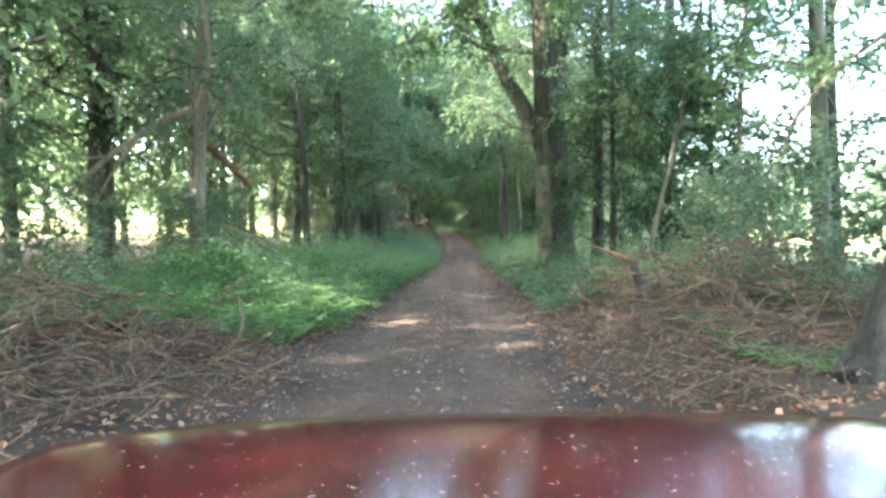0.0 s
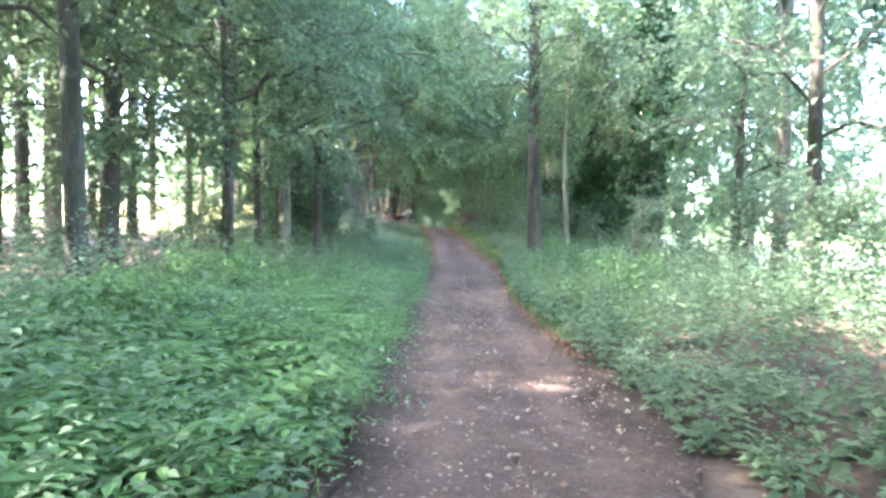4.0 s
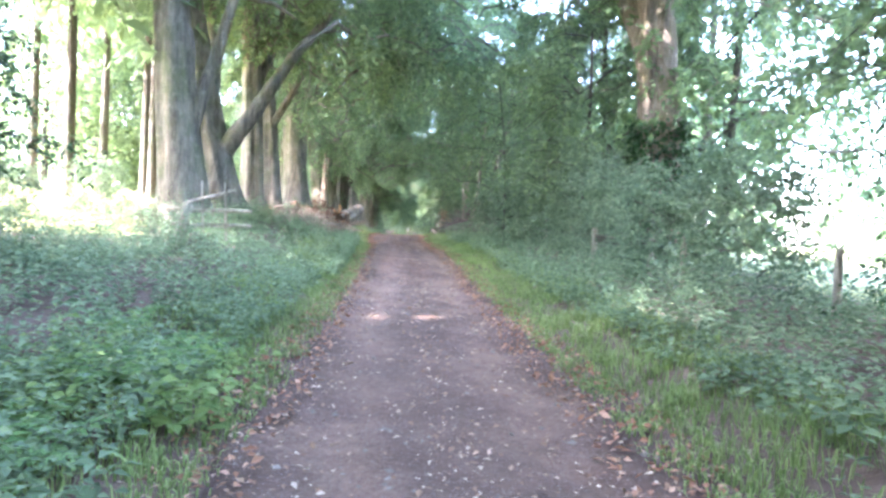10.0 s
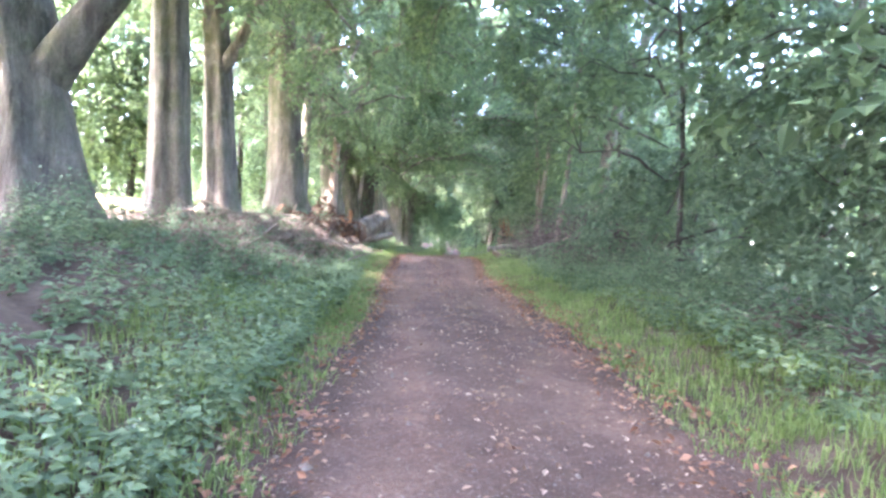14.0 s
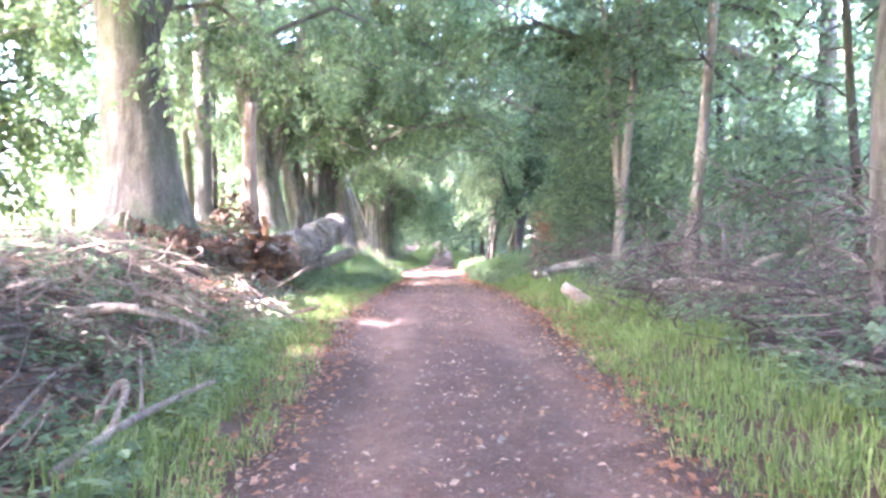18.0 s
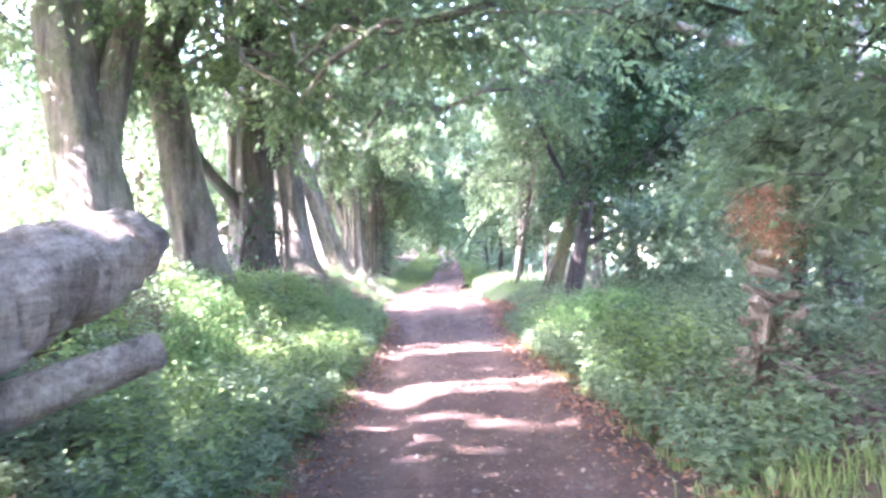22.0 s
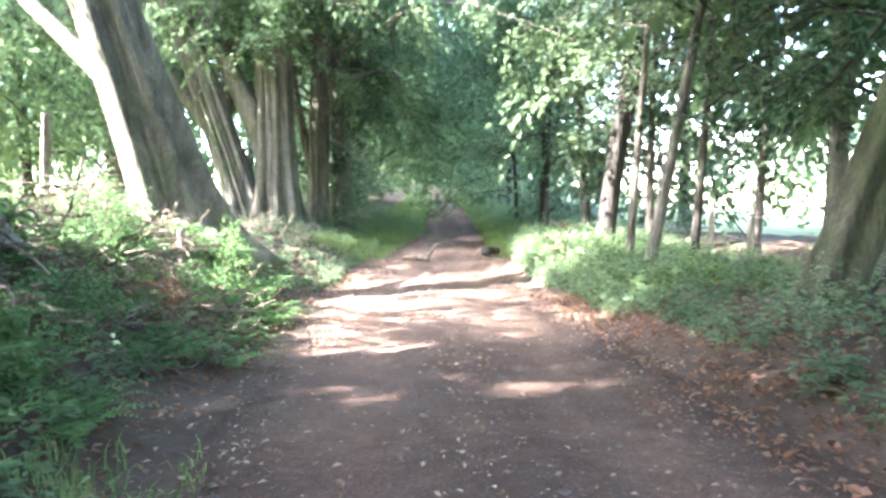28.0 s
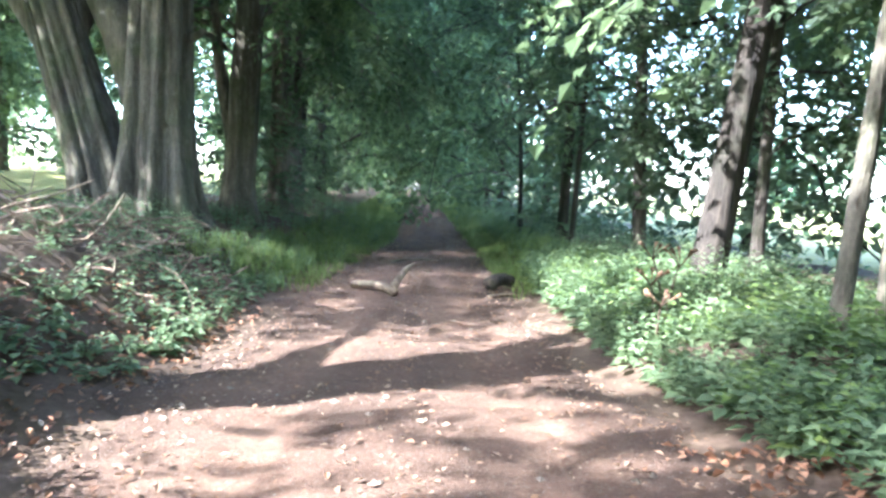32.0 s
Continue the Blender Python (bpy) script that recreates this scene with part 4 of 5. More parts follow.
# beyond the row on the left and at the far side of the fields
for k in range(14):
    a, b = math.sin(k * 3.7), math.cos(k * 2.9)
    if 56 + 5.2 * k < 100:
        continue
    tree(-14 + 2 * a, 56 + 5.2 * k, .4, 11, "far", (0, 0), [], label="field-edge beech with low green boughs", variant=k, group="trees at the field edge", crown_z=0.3)
for k in range(16):
    a, b = math.sin(k * 3.1), math.cos(k * 2.3)
    tree(-60 + 6 * a, 10 + 12 * k, .5, 12, "hill", (0, 0), [], label="distant hedgerow tree across the field", variant=k, group="distant hedgerow", crown_z=-1.5, scale=1.3)
    tree(62 + 6 * b, 4 + 12 * k, .5, 12, "hill", (0, 0), [], label="distant hedgerow tree across the field", variant=k, group="distant hedgerow", crown_z=-1.5, scale=1.2)
for x, y, cz in [(-20, 101, -.4), (-21, 106.5, 0), (-19.5, 112, -.3), (-21, 118, 0), (-20, 124, -.4), (-21, 130, 0), (-20, 137, 0), (9.8, 97.0, .9), (9.2, 104.0, .6), (8.6, 111.0, .6), (12.5, 91.0, 1.2), (13.5, 100.5, .2), (13.0, 107.0, .2), (17.5, 96.0, .6), (18.0, 104.0, 0.0), (-19.0, 77.0, -.6), (-18.5, 83.0, -.4), (-18.0, 86.5, -.6)]:
    tree(x, y, .4, 11, "far", (0, 0), [], label="field-edge beech with low green boughs", group="trees at the field edge", crown_z=cz)
for x, y, sc in [(-6.6, 51.6, .6), (-7.6, 54.6, .65), (-7.4, 57.6, .55), (-8.2, 60.6, .6)]:
    tree(x, y, 0, 1, "bush", label="straggly bush behind the broken fence", group="hedge bushes", scale=sc, variant=int(y))
# hedge bushes
HEDGE = "leafy hedge bush in the undergrowth"
for k in range(30):
    rng = np.random.default_rng(900 + k)
    y = 4 + 2.9 * k
    if k != 11:
        tree(5.0 + rng.random() * 1.8, y, 0, 1, "bush", label=HEDGE, group="hedge bushes", scale=0.65 + 0.35 * rng.random(), variant=k)
    if y < 48:
        tree(-5.0 - rng.random() * 3, y + 1, 0, 1, "bush", label=HEDGE, group="hedge bushes", scale=0.7 + 0.35 * rng.random(), variant=k)
for k in range(26):
    rng = np.random.default_rng(970 + k)
    y = 107 + 4.4 * k
    tree(5.2 + rng.random(), y, 0, 1, "scrub", label=HEDGE, group="hedge bushes", scale=1.0 + 0.5 * rng.random(), variant=k)
    tree(-3.3 - rng.random(), y + 5, 0, 1, "scrub", label=HEDGE, group="hedge bushes", scale=0.9 + 0.5 * rng.random(), variant=k + 1)
# brambles and dead bracken
for x, y, sc in [(-2.75, 94.6, .5), (-3.1, 96.2, .6), (-2.45, 97.2, .55), (-3.6, 95.0, .6), (-2.7, 98.3, .6), (-3.9, 97.6, .6), (-2.5, 93.2, .45), (2.65, 83.6, .7), (2.9, 84.6, .8), (2.5, 85.4, .6), (-3.0, 83.6, .7), (-2.5, 81.8, .7), (-3.4, 20.5, .9), (-2.7, 24.5, .9), (-3.0, 28.5, 1.0), (-2.3, 17.0, .8), (-3.4, 14.5, 1.0), (4.0, 33.0, .9), (3.7, 36.2, .9), (3.6, 29.4, .8)]:
    tree(x, y, 0, 1, "bramble", label="sunlit tangle of bramble on the verge", group="bramble bushes", scale=sc, variant=int(y * 3))
for x, y, z in [(3.15, 80.4, 1.25), (3.35, 80.6, 1.0), (-3.3, 93.8, 0.0), (-2.4, 95.7, 0.0)]:
    tree(x, y, 0, 1, "bracken", label="rust-brown dead bracken and twigs", group="dead bracken", scale=.42, crown_z=z)

# added crown that blocks a sun patch on the track near y 72
tree(-10.5, 69.8, .42, 17, "hill", (0, 0), [], label="tall field-edge tree added to shade the track with its crown", group="trees at the field edge", crown_z=7.0, variant=0)

# ---- undergrowth ----


def plants(rng, n, y0, y1, side, near, far, bias=1.6):
    """Feet of plants beside the track: x, y, z and the distance from its edge."""
    y = rng.uniform(y0, y1, n)
    u = near + (far - near) * rng.random(n) ** bias
    l, r = edges(y)
    x = np.where(side < 0, l - u, r + u)
    return np.stack([x, y, land(x, y)], -1), u


def herbs(rng, feet, height, n_leaf, size):
    """Upright leafy herbs: pairs of broad leaves up a stem."""
    N = len(feet)
    h = np.asarray(height).reshape(-1, 1) * (0.6 + 0.6 * rng.random((N, 1)))
    t = (np.arange(n_leaf)[None] + rng.random((N, n_leaf))) / n_leaf
    az = rng.random((N, 1)) * 6.28 + np.arange(n_leaf)[None] * 2.0 + rng.normal(0, 0.4, (N, n_leaf))
    lean = rng.normal(0, 0.18, (N, 1, 2)) * t[..., None] * h[..., None]
    out = np.stack([np.cos(az), np.sin(az), 0.25 - 0.6 * rng.random((N, n_leaf))], -1)
    base = feet[:, None] + np.concatenate([lean, (h * (0.15 + 0.85 * t))[..., None]], -1) + out * 0.03
    L = size * (1.25 - 0.6 * t) * (0.7 + 0.6 * rng.random((N, n_leaf)))
    nrm = np.array([0, 0, 1.0]) + rng.normal(0, 0.35, (N, n_leaf, 3))
    return leaves(base.reshape(-1, 3), out.reshape(-1, 3), nrm.reshape(-1, 3), L.ravel(), L.ravel() * 0.6)


def grass(rng, feet, height, blades):
    """Tufts of bent blades."""
    N = len(feet)
    az = rng.random((N, blades)) * 6.28
    out = np.stack([np.cos(az), np.sin(az), np.zeros_like(az)], -1)
    h = (np.asarray(height).reshape(-1, 1) * (0.5 + 0.7 * rng.random((N, blades))))[..., None]
    b = feet[:, None] + out * 0.05 * rng.random((N, blades, 1)) + rng.normal(0, 0.05, (N, blades, 3)) * np.array([1, 1, 0])
    sd_ = np.stack([-out[..., 1], out[..., 0], out[..., 2]], -1) * 0.0045
    bend = 0.2 + 0.7 * rng.random((N, blades, 1))
    m = b + np.array([0, 0, 1.0]) * h * 0.62 + out * h * bend * 0.3
    e = b + np.array([0, 0, 1.0]) * h * (1 - 0.4 * bend) + out * h * bend
    return np.stack([b - sd_, b + sd_, m + sd_, m - sd_, m - sd_, m + sd_, e + sd_ * .2, e - sd_ * .2], 2).reshape(-1, 3)


def ferns(rng, feet, size, fronds=7, pinnae=13):
    """Bracken-like fronds in rosettes."""
    N = len(feet)
    az = rng.random((N, 1)) * 6.28 + np.arange(fronds)[None] * 6.28 / fronds + rng.normal(0, 0.25, (N, fronds))
    out = np.stack([np.cos(az), np.sin(az), np.zeros_like(az)], -1)[:, :, None]
    sd_ = np.stack([-out[..., 1], out[..., 0], out[..., 2]], -1)
    L = (np.asarray(size).reshape(-1, 1) * (0.7 + 0.5 * rng.random((N, fronds))))[:, :, None, None]
    t = ((np.arange(pinnae) + 0.5) / pinnae)[None, None, :, None]
    p = feet[:, None, None] + out * L * t * 0.95 + np.array([0, 0, 1.0]) * L * (0.95 * t - 0.75 * t * t)
    w = 0.26 * L * (1.02 - t) * np.minimum(1, 0.35 + t * 3)
    slope = np.array([0, 0, 1.0]) * (0.95 - 1.5 * t)
    al = unit(out + slope)
    nrm = unit(np.cross(sd_ + 0 * al, al))
    nrm = nrm * np.sign(nrm[..., 2:3])
    vs = []
    for s_ in (1, -1):
        b = np.broadcast_to(p, (N, fronds, pinnae, 3)).reshape(-1, 3)
        a = (sd_ * s_ + al * 0.45 + 0 * p).reshape(-1, 3)
        ww = (w + 0 * p[..., :1]).ravel()
        vs.append(leaves(b, a, (nrm + 0 * p).reshape(-1, 3), ww, np.maximum(ww * 0.3, 0.02)))
    return np.vstack(vs)


def stuff(name, v, mat, label, cat):
    return tagged(part(name, mesh_of(name, v, quads(len(v) // 4), False), mat), label, cat, kind="stuff")


rng = np.random.default_rng(5)
# (side, from, to, near, far, height at the edge, height further out, plants per metre of length)
HERB_BELTS = [(-1, -2, 12, 2.6, 7, .3, .7, 40), (-1, 12, 42, 0.0, 6, .5, 1.0, 90), (-1, 42, 52, 0.5, 6, .25, .6, 90), (-1, 48, 62, 3.2, 8, .4, .7, 60), (-1, 52, 64, 0.3, 3.6, .3, .3, 80), (-1, 64, 72, 0.5, 4, .18, .3, 60), (-1, 70, 80, .6, 4.5, .14, .25, 34), (-1, 75.5, 80, .3, 2.6, .25, .35, 70), (-1, 78, 86, 0.1, 4, .3, .45, 100), (-1, 86, 92, 0.1, 2.7, .3, .3, 80), (-1, 91, 100, .7, 2.8, .2, .35, 24), (-1, 100, 122, 0.4, 4, .15, .3, 50),
              (1, 13, 22, .25, 7, .2, .6, 110), (1, -2, 14, 3.2, 7, .2, .5, 40), (1, 22, 42, 0.1, 6, .45, .95, 110), (1, 42, 66, 0.8, 6, .25, .6, 70), (1, 66, 78, .9, 6, .2, .45, 45), (1, 78, 90, .1, 5, .3, .6, 120), (1, 90, 97, 0.6, 5, .2, .5, 60), (1, 97, 106, 0.35, 3.5, .3, .35, 160), (1, 106, 125, 0.6, 5, .2, .5, 60)]
hv = {-1: [], 1: []}
for sd1, a, b, near, far, h0, h1, per in HERB_BELTS:
    n = int((b - a) * per * 1.25)
    feet, u = plants(rng, n, a, b, sd1, near, far)
    hh = (h0 + (h1 - h0) * smooth(u / 2.5)) * (1 + 0.3 * wobble(feet[:, 0], feet[:, 1], 1.3, 4.0) + 0.2 * wobble(feet[:, 0], feet[:, 1], .45, 1.0) + 0.15 * rng.normal(0, 1, n))
    hh = np.clip(hh, 0.08, 1.4)
    pick = rng.random(n)
    hv[sd1] += [herbs(rng, feet[pick < .45], hh[pick < .45], 15, 0.088), herbs(rng, feet[(pick >= .45) & (pick < .6)], hh[(pick >= .45) & (pick < .6)] * .85, 11, 0.115), herbs(rng, feet[pick >= .6], hh[pick >= .6] * 1.15, 22, 0.062)]
for sd1 in hv:
    stuff("undergrowth", np.vstack(hv[sd1]), NETTLE, "knee-high nettles and brambles along the track verge", "undergrowth")
# patches of larger herbs whose brightness from light is put into the colour
lv = []
for sd1, a, b, near, far, h, sz, cnt in [(-1, 79.5, 91, .1, 3.4, .4, .11, 2300), (1, 80.5, 87, .15, 1.8, .55, .085, 520), (1, 97, 104.5, .4, 3.0, .3, .1, 700), (-1, 35, 45, .1, 2.0, .35, .1, 420), (1, 27, 38, .2, 2.2, .6, .09, 380), (-1, 76, 82, .3, 1.8, .35, .09, 380)]:
    feet, u = plants(rng, cnt, a, b, sd1, near, far, 1.2)
    keep = wobble(feet[:, 0], feet[:, 1], 1.1, 2.6) > -.35
    lv.append(herbs(rng, feet[keep], np.full(keep.sum(), h) * (.7 + .6 * rng.random(keep.sum())), 10, sz))
stuff("broad_leaved_herbs", np.vstack(lv), LIME, "yellow-green broad-leaved herbs on the verge, coloured brighter as if lit", "undergrowth")
GRASS_BELTS = [(-1, 30, 42, 0, .7, .3, 40), (-1, 42, 60, -.05, 1.6, .14, 130), (-1, 58, 78, -.05, 1.0, .18, 80), (-1, 78, 93, -.05, .7, .2, 30), (-1, 104, 150, -.05, 1.6, .3, 60), (1, 26, 42, 0, 1.2, .3, 60), (1, 40, 66, -.05, 1.6, .13, 150), (1, 66, 78, -.05, 1.1, .19, 110), (1, 78, 90, -.05, 1.1, .17, 45), (1, 104, 150, -.05, 1.6, .3, 70), (-1, 12, 30, 0, .5, .25, 30)]
gvv = []
for sd1, a, b, near, far, h, per in GRASS_BELTS:
    feet, u = plants(rng, int((b - a) * per), a, b, sd1, near, far, 1.2)
    gvv.append(grass(rng, feet, h * (0.6 + 0.5 * smooth(u / 0.6)), 9))
stuff("verge_grass", np.vstack(gvv), GRASS, "tufts of long green grass along the track edge", "grass")
fv = []
for sd1, a, b, near, far, n, sz in [(-1, 11, 33, .3, 4.5, 560, .9), (-1, 13, 34, .7, 4, 260, 1.2), (-1, 33, 46, .8, 5, 110, .65), (-1, 91, 100, .7, 3, 70, .55), (-1, 86, 101, 1.2, 3, 30, .6), (1, 76, 90, 1.5, 4, 12, .6), (1, 7.5, 10.5, 1.3, 2.2, 10, .42), (-1, 95, 98.5, .3, 1.3, 14, .6)]:
    feet, u = plants(rng, n, a, b, sd1, near, far)
    fv.append(ferns(rng, feet, np.full(n, sz)))
stuff("ferns", np.vstack(fv), FERN, "arching green fern fronds in the undergrowth", "ferns")
# fallen leaves on the track and verges
n = 42000
y = rng.uniform(4, 122, n)
l, r = edges(y)
k = rng.random(n)
x = np.where(k < 0.3, l + (r - l) * rng.random(n), np.where(k < 0.45, l + (r - l) * (.5 + rng.normal(0, .06, n)), np.where(k < 0.73, r - .25 + rng.normal(0, 0.32, n), l + .2 + rng.normal(0, 0.28, n))))
b = np.stack([x, y, land(x, y) + 0.022 + 0.015 * rng.random(n)], -1)
az = rng.random(n) * 6.28
L = 0.022 + 0.04 * rng.random(n) ** 2
stuff("fallen_leaves", leaves(b, np.stack([np.cos(az), np.sin(az), rng.normal(0, 0.25, n)], -1), np.array([0, 0, 1.0]) + rng.normal(0, 0.25, (n, 3)), L, L * 0.6), LITTER, "dry brown fallen leaves scattered on the earth track", "leaf litter")
# drifts of rusty leaves along the edges
bv = []
for sd1, a, b2, near, far, cnt in [(1, 25, 38, -.12, .3, 2600), (-1, 70, 76, .5, 2.4, 2600), (-1, 63, 71, .7, 3.6, 3000), (1, 70, 78, -.2, .4, 900), (1, 92, 99, .2, 2.6, 1800), (-1, 92, 98, .2, 1.6, 900), (-1, 7, 12, -.1, 3, 2600), (1, 7, 15, -.1, 2.5, 2600), (-1, 96, 103, .1, 1.4, 1200), (1, 39, 62, -.4, .25, 2400), (-1, 39, 62, -.3, .25, 1800), (1, 62, 92, -.35, .25, 3000), (-1, 62, 92, -.35, .3, 3000), (1, 92, 99, -.2, .8, 1600)]:
    feet, u = plants(rng, cnt, a, b2, sd1, near, far, 1.0)
    feet[:, 2] += 0.025 + 0.03 * rng.random(cnt)
    az = rng.random(cnt) * 6.28
    L = 0.03 + 0.05 * rng.random(cnt)
    bv.append(leaves(feet, np.stack([np.cos(az), np.sin(az), rng.normal(0, 0.35, cnt)], -1), np.array([0, 0, 1.0]) + rng.normal(0, 0.4, (cnt, 3)), L, L * 0.6))
stuff("leaf_drift", np.vstack(bv), RUST, "drift of rust-brown dead leaves along the track edge", "leaf litter")
# flints and clods in the track
n = 4200
y = rng.uniform(4, 112, n)
l, r = edges(y)
x = l + (r - l) * rng.random(n)
ico = np.array([[0, 0, 1], [1, 0, 0], [0, 1, 0], [-1, 0, 0], [0, -1, 0], [0, 0, -1.0]])
itri = np.array([[0, 1, 2], [0, 2, 3], [0, 3, 4], [0, 4, 1], [5, 2, 1], [5, 3, 2], [5, 4, 3], [5, 1, 4]])
sz = (0.006 + 0.022 * rng.random(n) ** 3)[:, None, None]
pv = (ico[None] + rng.normal(0, 0.25, (n, 6, 3))) * sz * np.array([1.2, 1.2, 0.7]) + np.stack([x, y, land(x, y) + 0.015], -1)[:, None]
pf = (itri[None] + 6 * np.arange(n)[:, None, None]).reshape(-1, 3)
tagged(part("pebbles", mesh_of("pebbles", pv.reshape(-1, 3), pf, False), STONE), "small flints and clods pressed into the track", "pebbles", kind="stuff")

# ---- dead wood, fences and other things ----


def log(name, pts, r0, r1, mat, label, cat="log", seg=18, rough=0.05, flute=0.04, seed=0, branches=(), n=14):
    """A fallen log or branch along a smooth line; branches: (place along it, end point, radius)."""
    p = [np.asarray(q, float) for q in pts]
    path = bezier(p[0], p[1], p[2], n)
    jit = np.random.default_rng(seed).normal(0, 0.03 * (r0 + r1), path.shape)
    jit[0] = jit[-1] = 0
    rad = np.linspace(r0, r1, n)
    root = tagged(new(name), label, cat)
    root.matrix_basis = pose(*p[0])
    v, f = tube(path + jit - p[0], rad, seg, flute, 5, seed, rough)
    part("stem", mesh_of("stem", v, f), mat, root)
    for t, e, r in branches:
        b = path[int(t * (n - 1))]
        e = np.asarray(e, float)
        q = bezier(b, (b + e) / 2 + np.array([0, 0, 0.15 * np.linalg.norm(e - b)]), e, 8) - p[0]
        v, f = tube(q, r * np.linspace(1, 0.3, 8), 8, 0.03, 3, seed, 0.04)
        part("branch", mesh_of("branch", v, f), mat, root)
    return root


def on(x, y, h=0.0):
    return (x, y, float(land(x, y)) + h)


def heap(rng, n, cx, cy, rx, ry, h, lmin, lmax, r):
    """A tangle of thin crooked sticks heaped on the ground."""
    out = []
    for k in range(n):
        a, q = rng.random() * 6.28, math.sqrt(rng.random())
        x, y = cx + rx * q * math.cos(a), cy + ry * q * math.sin(a)
        z = float(land(x, y)) + h * (1 - q * q) * rng.random() + 0.03
        ln = lmin + (lmax - lmin) * rng.random() ** 1.5
        az, el = rng.random() * 6.28, rng.normal(0, 0.42)
        d = np.array([math.cos(az) * math.cos(el), math.sin(az) * math.cos(el), math.sin(el)])
        c = np.array([x, y, z])
        p0, p2 = c - d * ln / 2, c + d * ln / 2
        for p in (p0, p2):
            p[2] = max(p[2], float(land(p[0], p[1])) + 0.01)
        p1 = c + rng.normal(0, 0.22 * ln, 3)
        rr = r * (0.4 + 0.9 * rng.random())
        out.append(tube(bezier(p0, p1, p2, 6), rr * np.linspace(1, 0.4, 6), 4, cap=False))
    return join(out)


rng = np.random.default_rng(77)
for n_, cx, cy, rx, ry, h, a, b, r, lab in [
        (620, -3.5, 9.2, 2.4, 2.0, .85, .3, 1.5, .012, "heap of dry brown brushwood beside the track"),
        (560, 4.2, 12.0, 2.1, 2.9, .85, .3, 1.6, .012, "tangled heap of grey dead branches"),
        (160, 2.7, 9.2, .8, 1.6, .2, .3, .9, .01, "low litter of broken twigs"),
        (260, -2.9, 71.5, 1.5, 3.0, .35, .3, 1.5, .019, "scattered grey sticks on the earth bank"),
        (300, -3.6, 66.5, 1.7, 3.6, .35, .3, 1.6, .022, "dead sticks round the roots of the beeches"),
        (700, 4.5, 70.6, 1.9, 3.4, 1.7, .4, 2.0, .012, "thicket of dead grey branches on the hedge bank"),
        (320, 4.9, 66.2, 1.3, 2.4, 1.5, .4, 1.9, .012, "purple-brown dead twigs in the hedge"),
        (90, -2.6, 62.5, 1.2, 2.6, .3, .4, 1.6, .02, "broken branches in the grass"),
        (380, 4.1, 77.4, 1.5, 2.6, 1.2, .4, 1.6, .012, "dry tangle round the fallen trunk"),
        (480, -2.9, 95.9, 1.2, 3.0, .7, .3, 1.2, .011, "dry stalks and brambles on the bank"),
        (120, -3.0, 102.6, 1.2, 2.2, .25, .3, 1.5, .014, "dead twigs on the dark earth bank"),
        (60, -3.5, 92.3, 1.2, 2.4, .15, .3, 1.2, .014, "dead twigs at the foot of the beeches")]:
    v, f = heap(rng, n_, cx, cy, rx, ry, h, a, b, r)
    tagged(part("brushwood", mesh_of("brushwood", v, f), BRUSH if cy < 15 else TWIG if cx > 3 else STICK), lab, "brushwood", kind="stuff")

# dead limbs on the left at the start
log("dead_branch", [(-5.7, 20.0, 4.3), (-7.0, 19.5, 3.75), (-8.3, 18.9, 2.1)], .1, .05, DEADWOOD, "bleached dead limb hanging from a tree", "branch", 10, branches=[(.45, (-7.85, 18.95, 1.5), .055), (.7, (-8.6, 19.0, 2.7), .03)], n=16)
log("dead_branch", [(-5.9, 20.3, 3.85), (-5.2, 20.5, 3.2), (-4.45, 20.55, 2.4)], .11, .085, ROTTEN, "snapped orange-brown limb with torn bark", "branch", 10, .07, branches=[(.4, (-5.0, 20.6, 3.5), .05)], n=14)
log("dead_branch", [(-5.6, 20.0, 4.2), (-5.0, 19.9, 5.4), (-5.4, 19.8, 7.4)], .1, .05, DEADWOOD, "bleached dead stem rising in the crown", "branch", 9, branches=[(.3, (-4.8, 19.9, 3.4), .06), (.4, (-6.6, 19.6, 6.6), .05)])
log("dead_branch", [on(-5.5, 19.6, .9), (-4.9, 19.2, 1.3), on(-4.2, 18.9, .5)], .06, .04, DEADWOOD, "grey dead branch among ferns", "branch", 8)
log("dead_branch", [on(-4.9, 19.6, 1.3), (-4.0, 19.2, 1.2), on(-3.2, 18.9, .5)], .045, .02, DEADWOOD, "thin bleached branch in the ferns", "branch", 7, branches=[(.4, (-3.4, 19.4, .9), .02)])
# broken orange stub on the right
log("broken_stump", [on(2.8, 11.7, -.05), (2.92, 11.7, .5), (2.8, 11.75, .82)], .06, .05, DARKBARK, "broken stump with a torn orange splinter", "stump", 10, 0.08)
log("splinter", [(2.86, 11.72, .8), (2.6, 11.85, .95), (2.34, 12.0, 1.04)], .05, .012, ROTTEN, "torn orange splinter of fresh wood on the broken stump", "splinter", 8, 0.1)

# fallen beech on the left bank
log("fallen_beech_log", [(-2.62, 75.95, 1.36), (-2.35, 77.5, 1.46), (-2.0, 79.3, 2.02)], .42, .29, LOGWOOD, "huge bleached fallen trunk on the bank", seg=48, rough=0.075, flute=0.16, seed=3, n=48, branches=[(.45, (-1.7, 77.1, .95), .03), (.3, (-1.85, 76.6, .9), .03)])
log("fallen_log", [(-2.9, 76.9, .95), (-2.2, 78.0, 1.15), (-1.6, 78.8, 1.3)], .15, .12, LOGWOOD, "broken grey log under the fallen trunk", seg=18, rough=0.08, seed=5)
log("rotten_log", [on(-5.0, 74.3, .1), (-4.1, 74.7, 1.35), on(-3.2, 75.3, .3)], .2, .33, ROTTEN, "collapsed red-brown rotten log on the bank", seg=26, rough=0.16, flute=.13, seed=6, n=40)


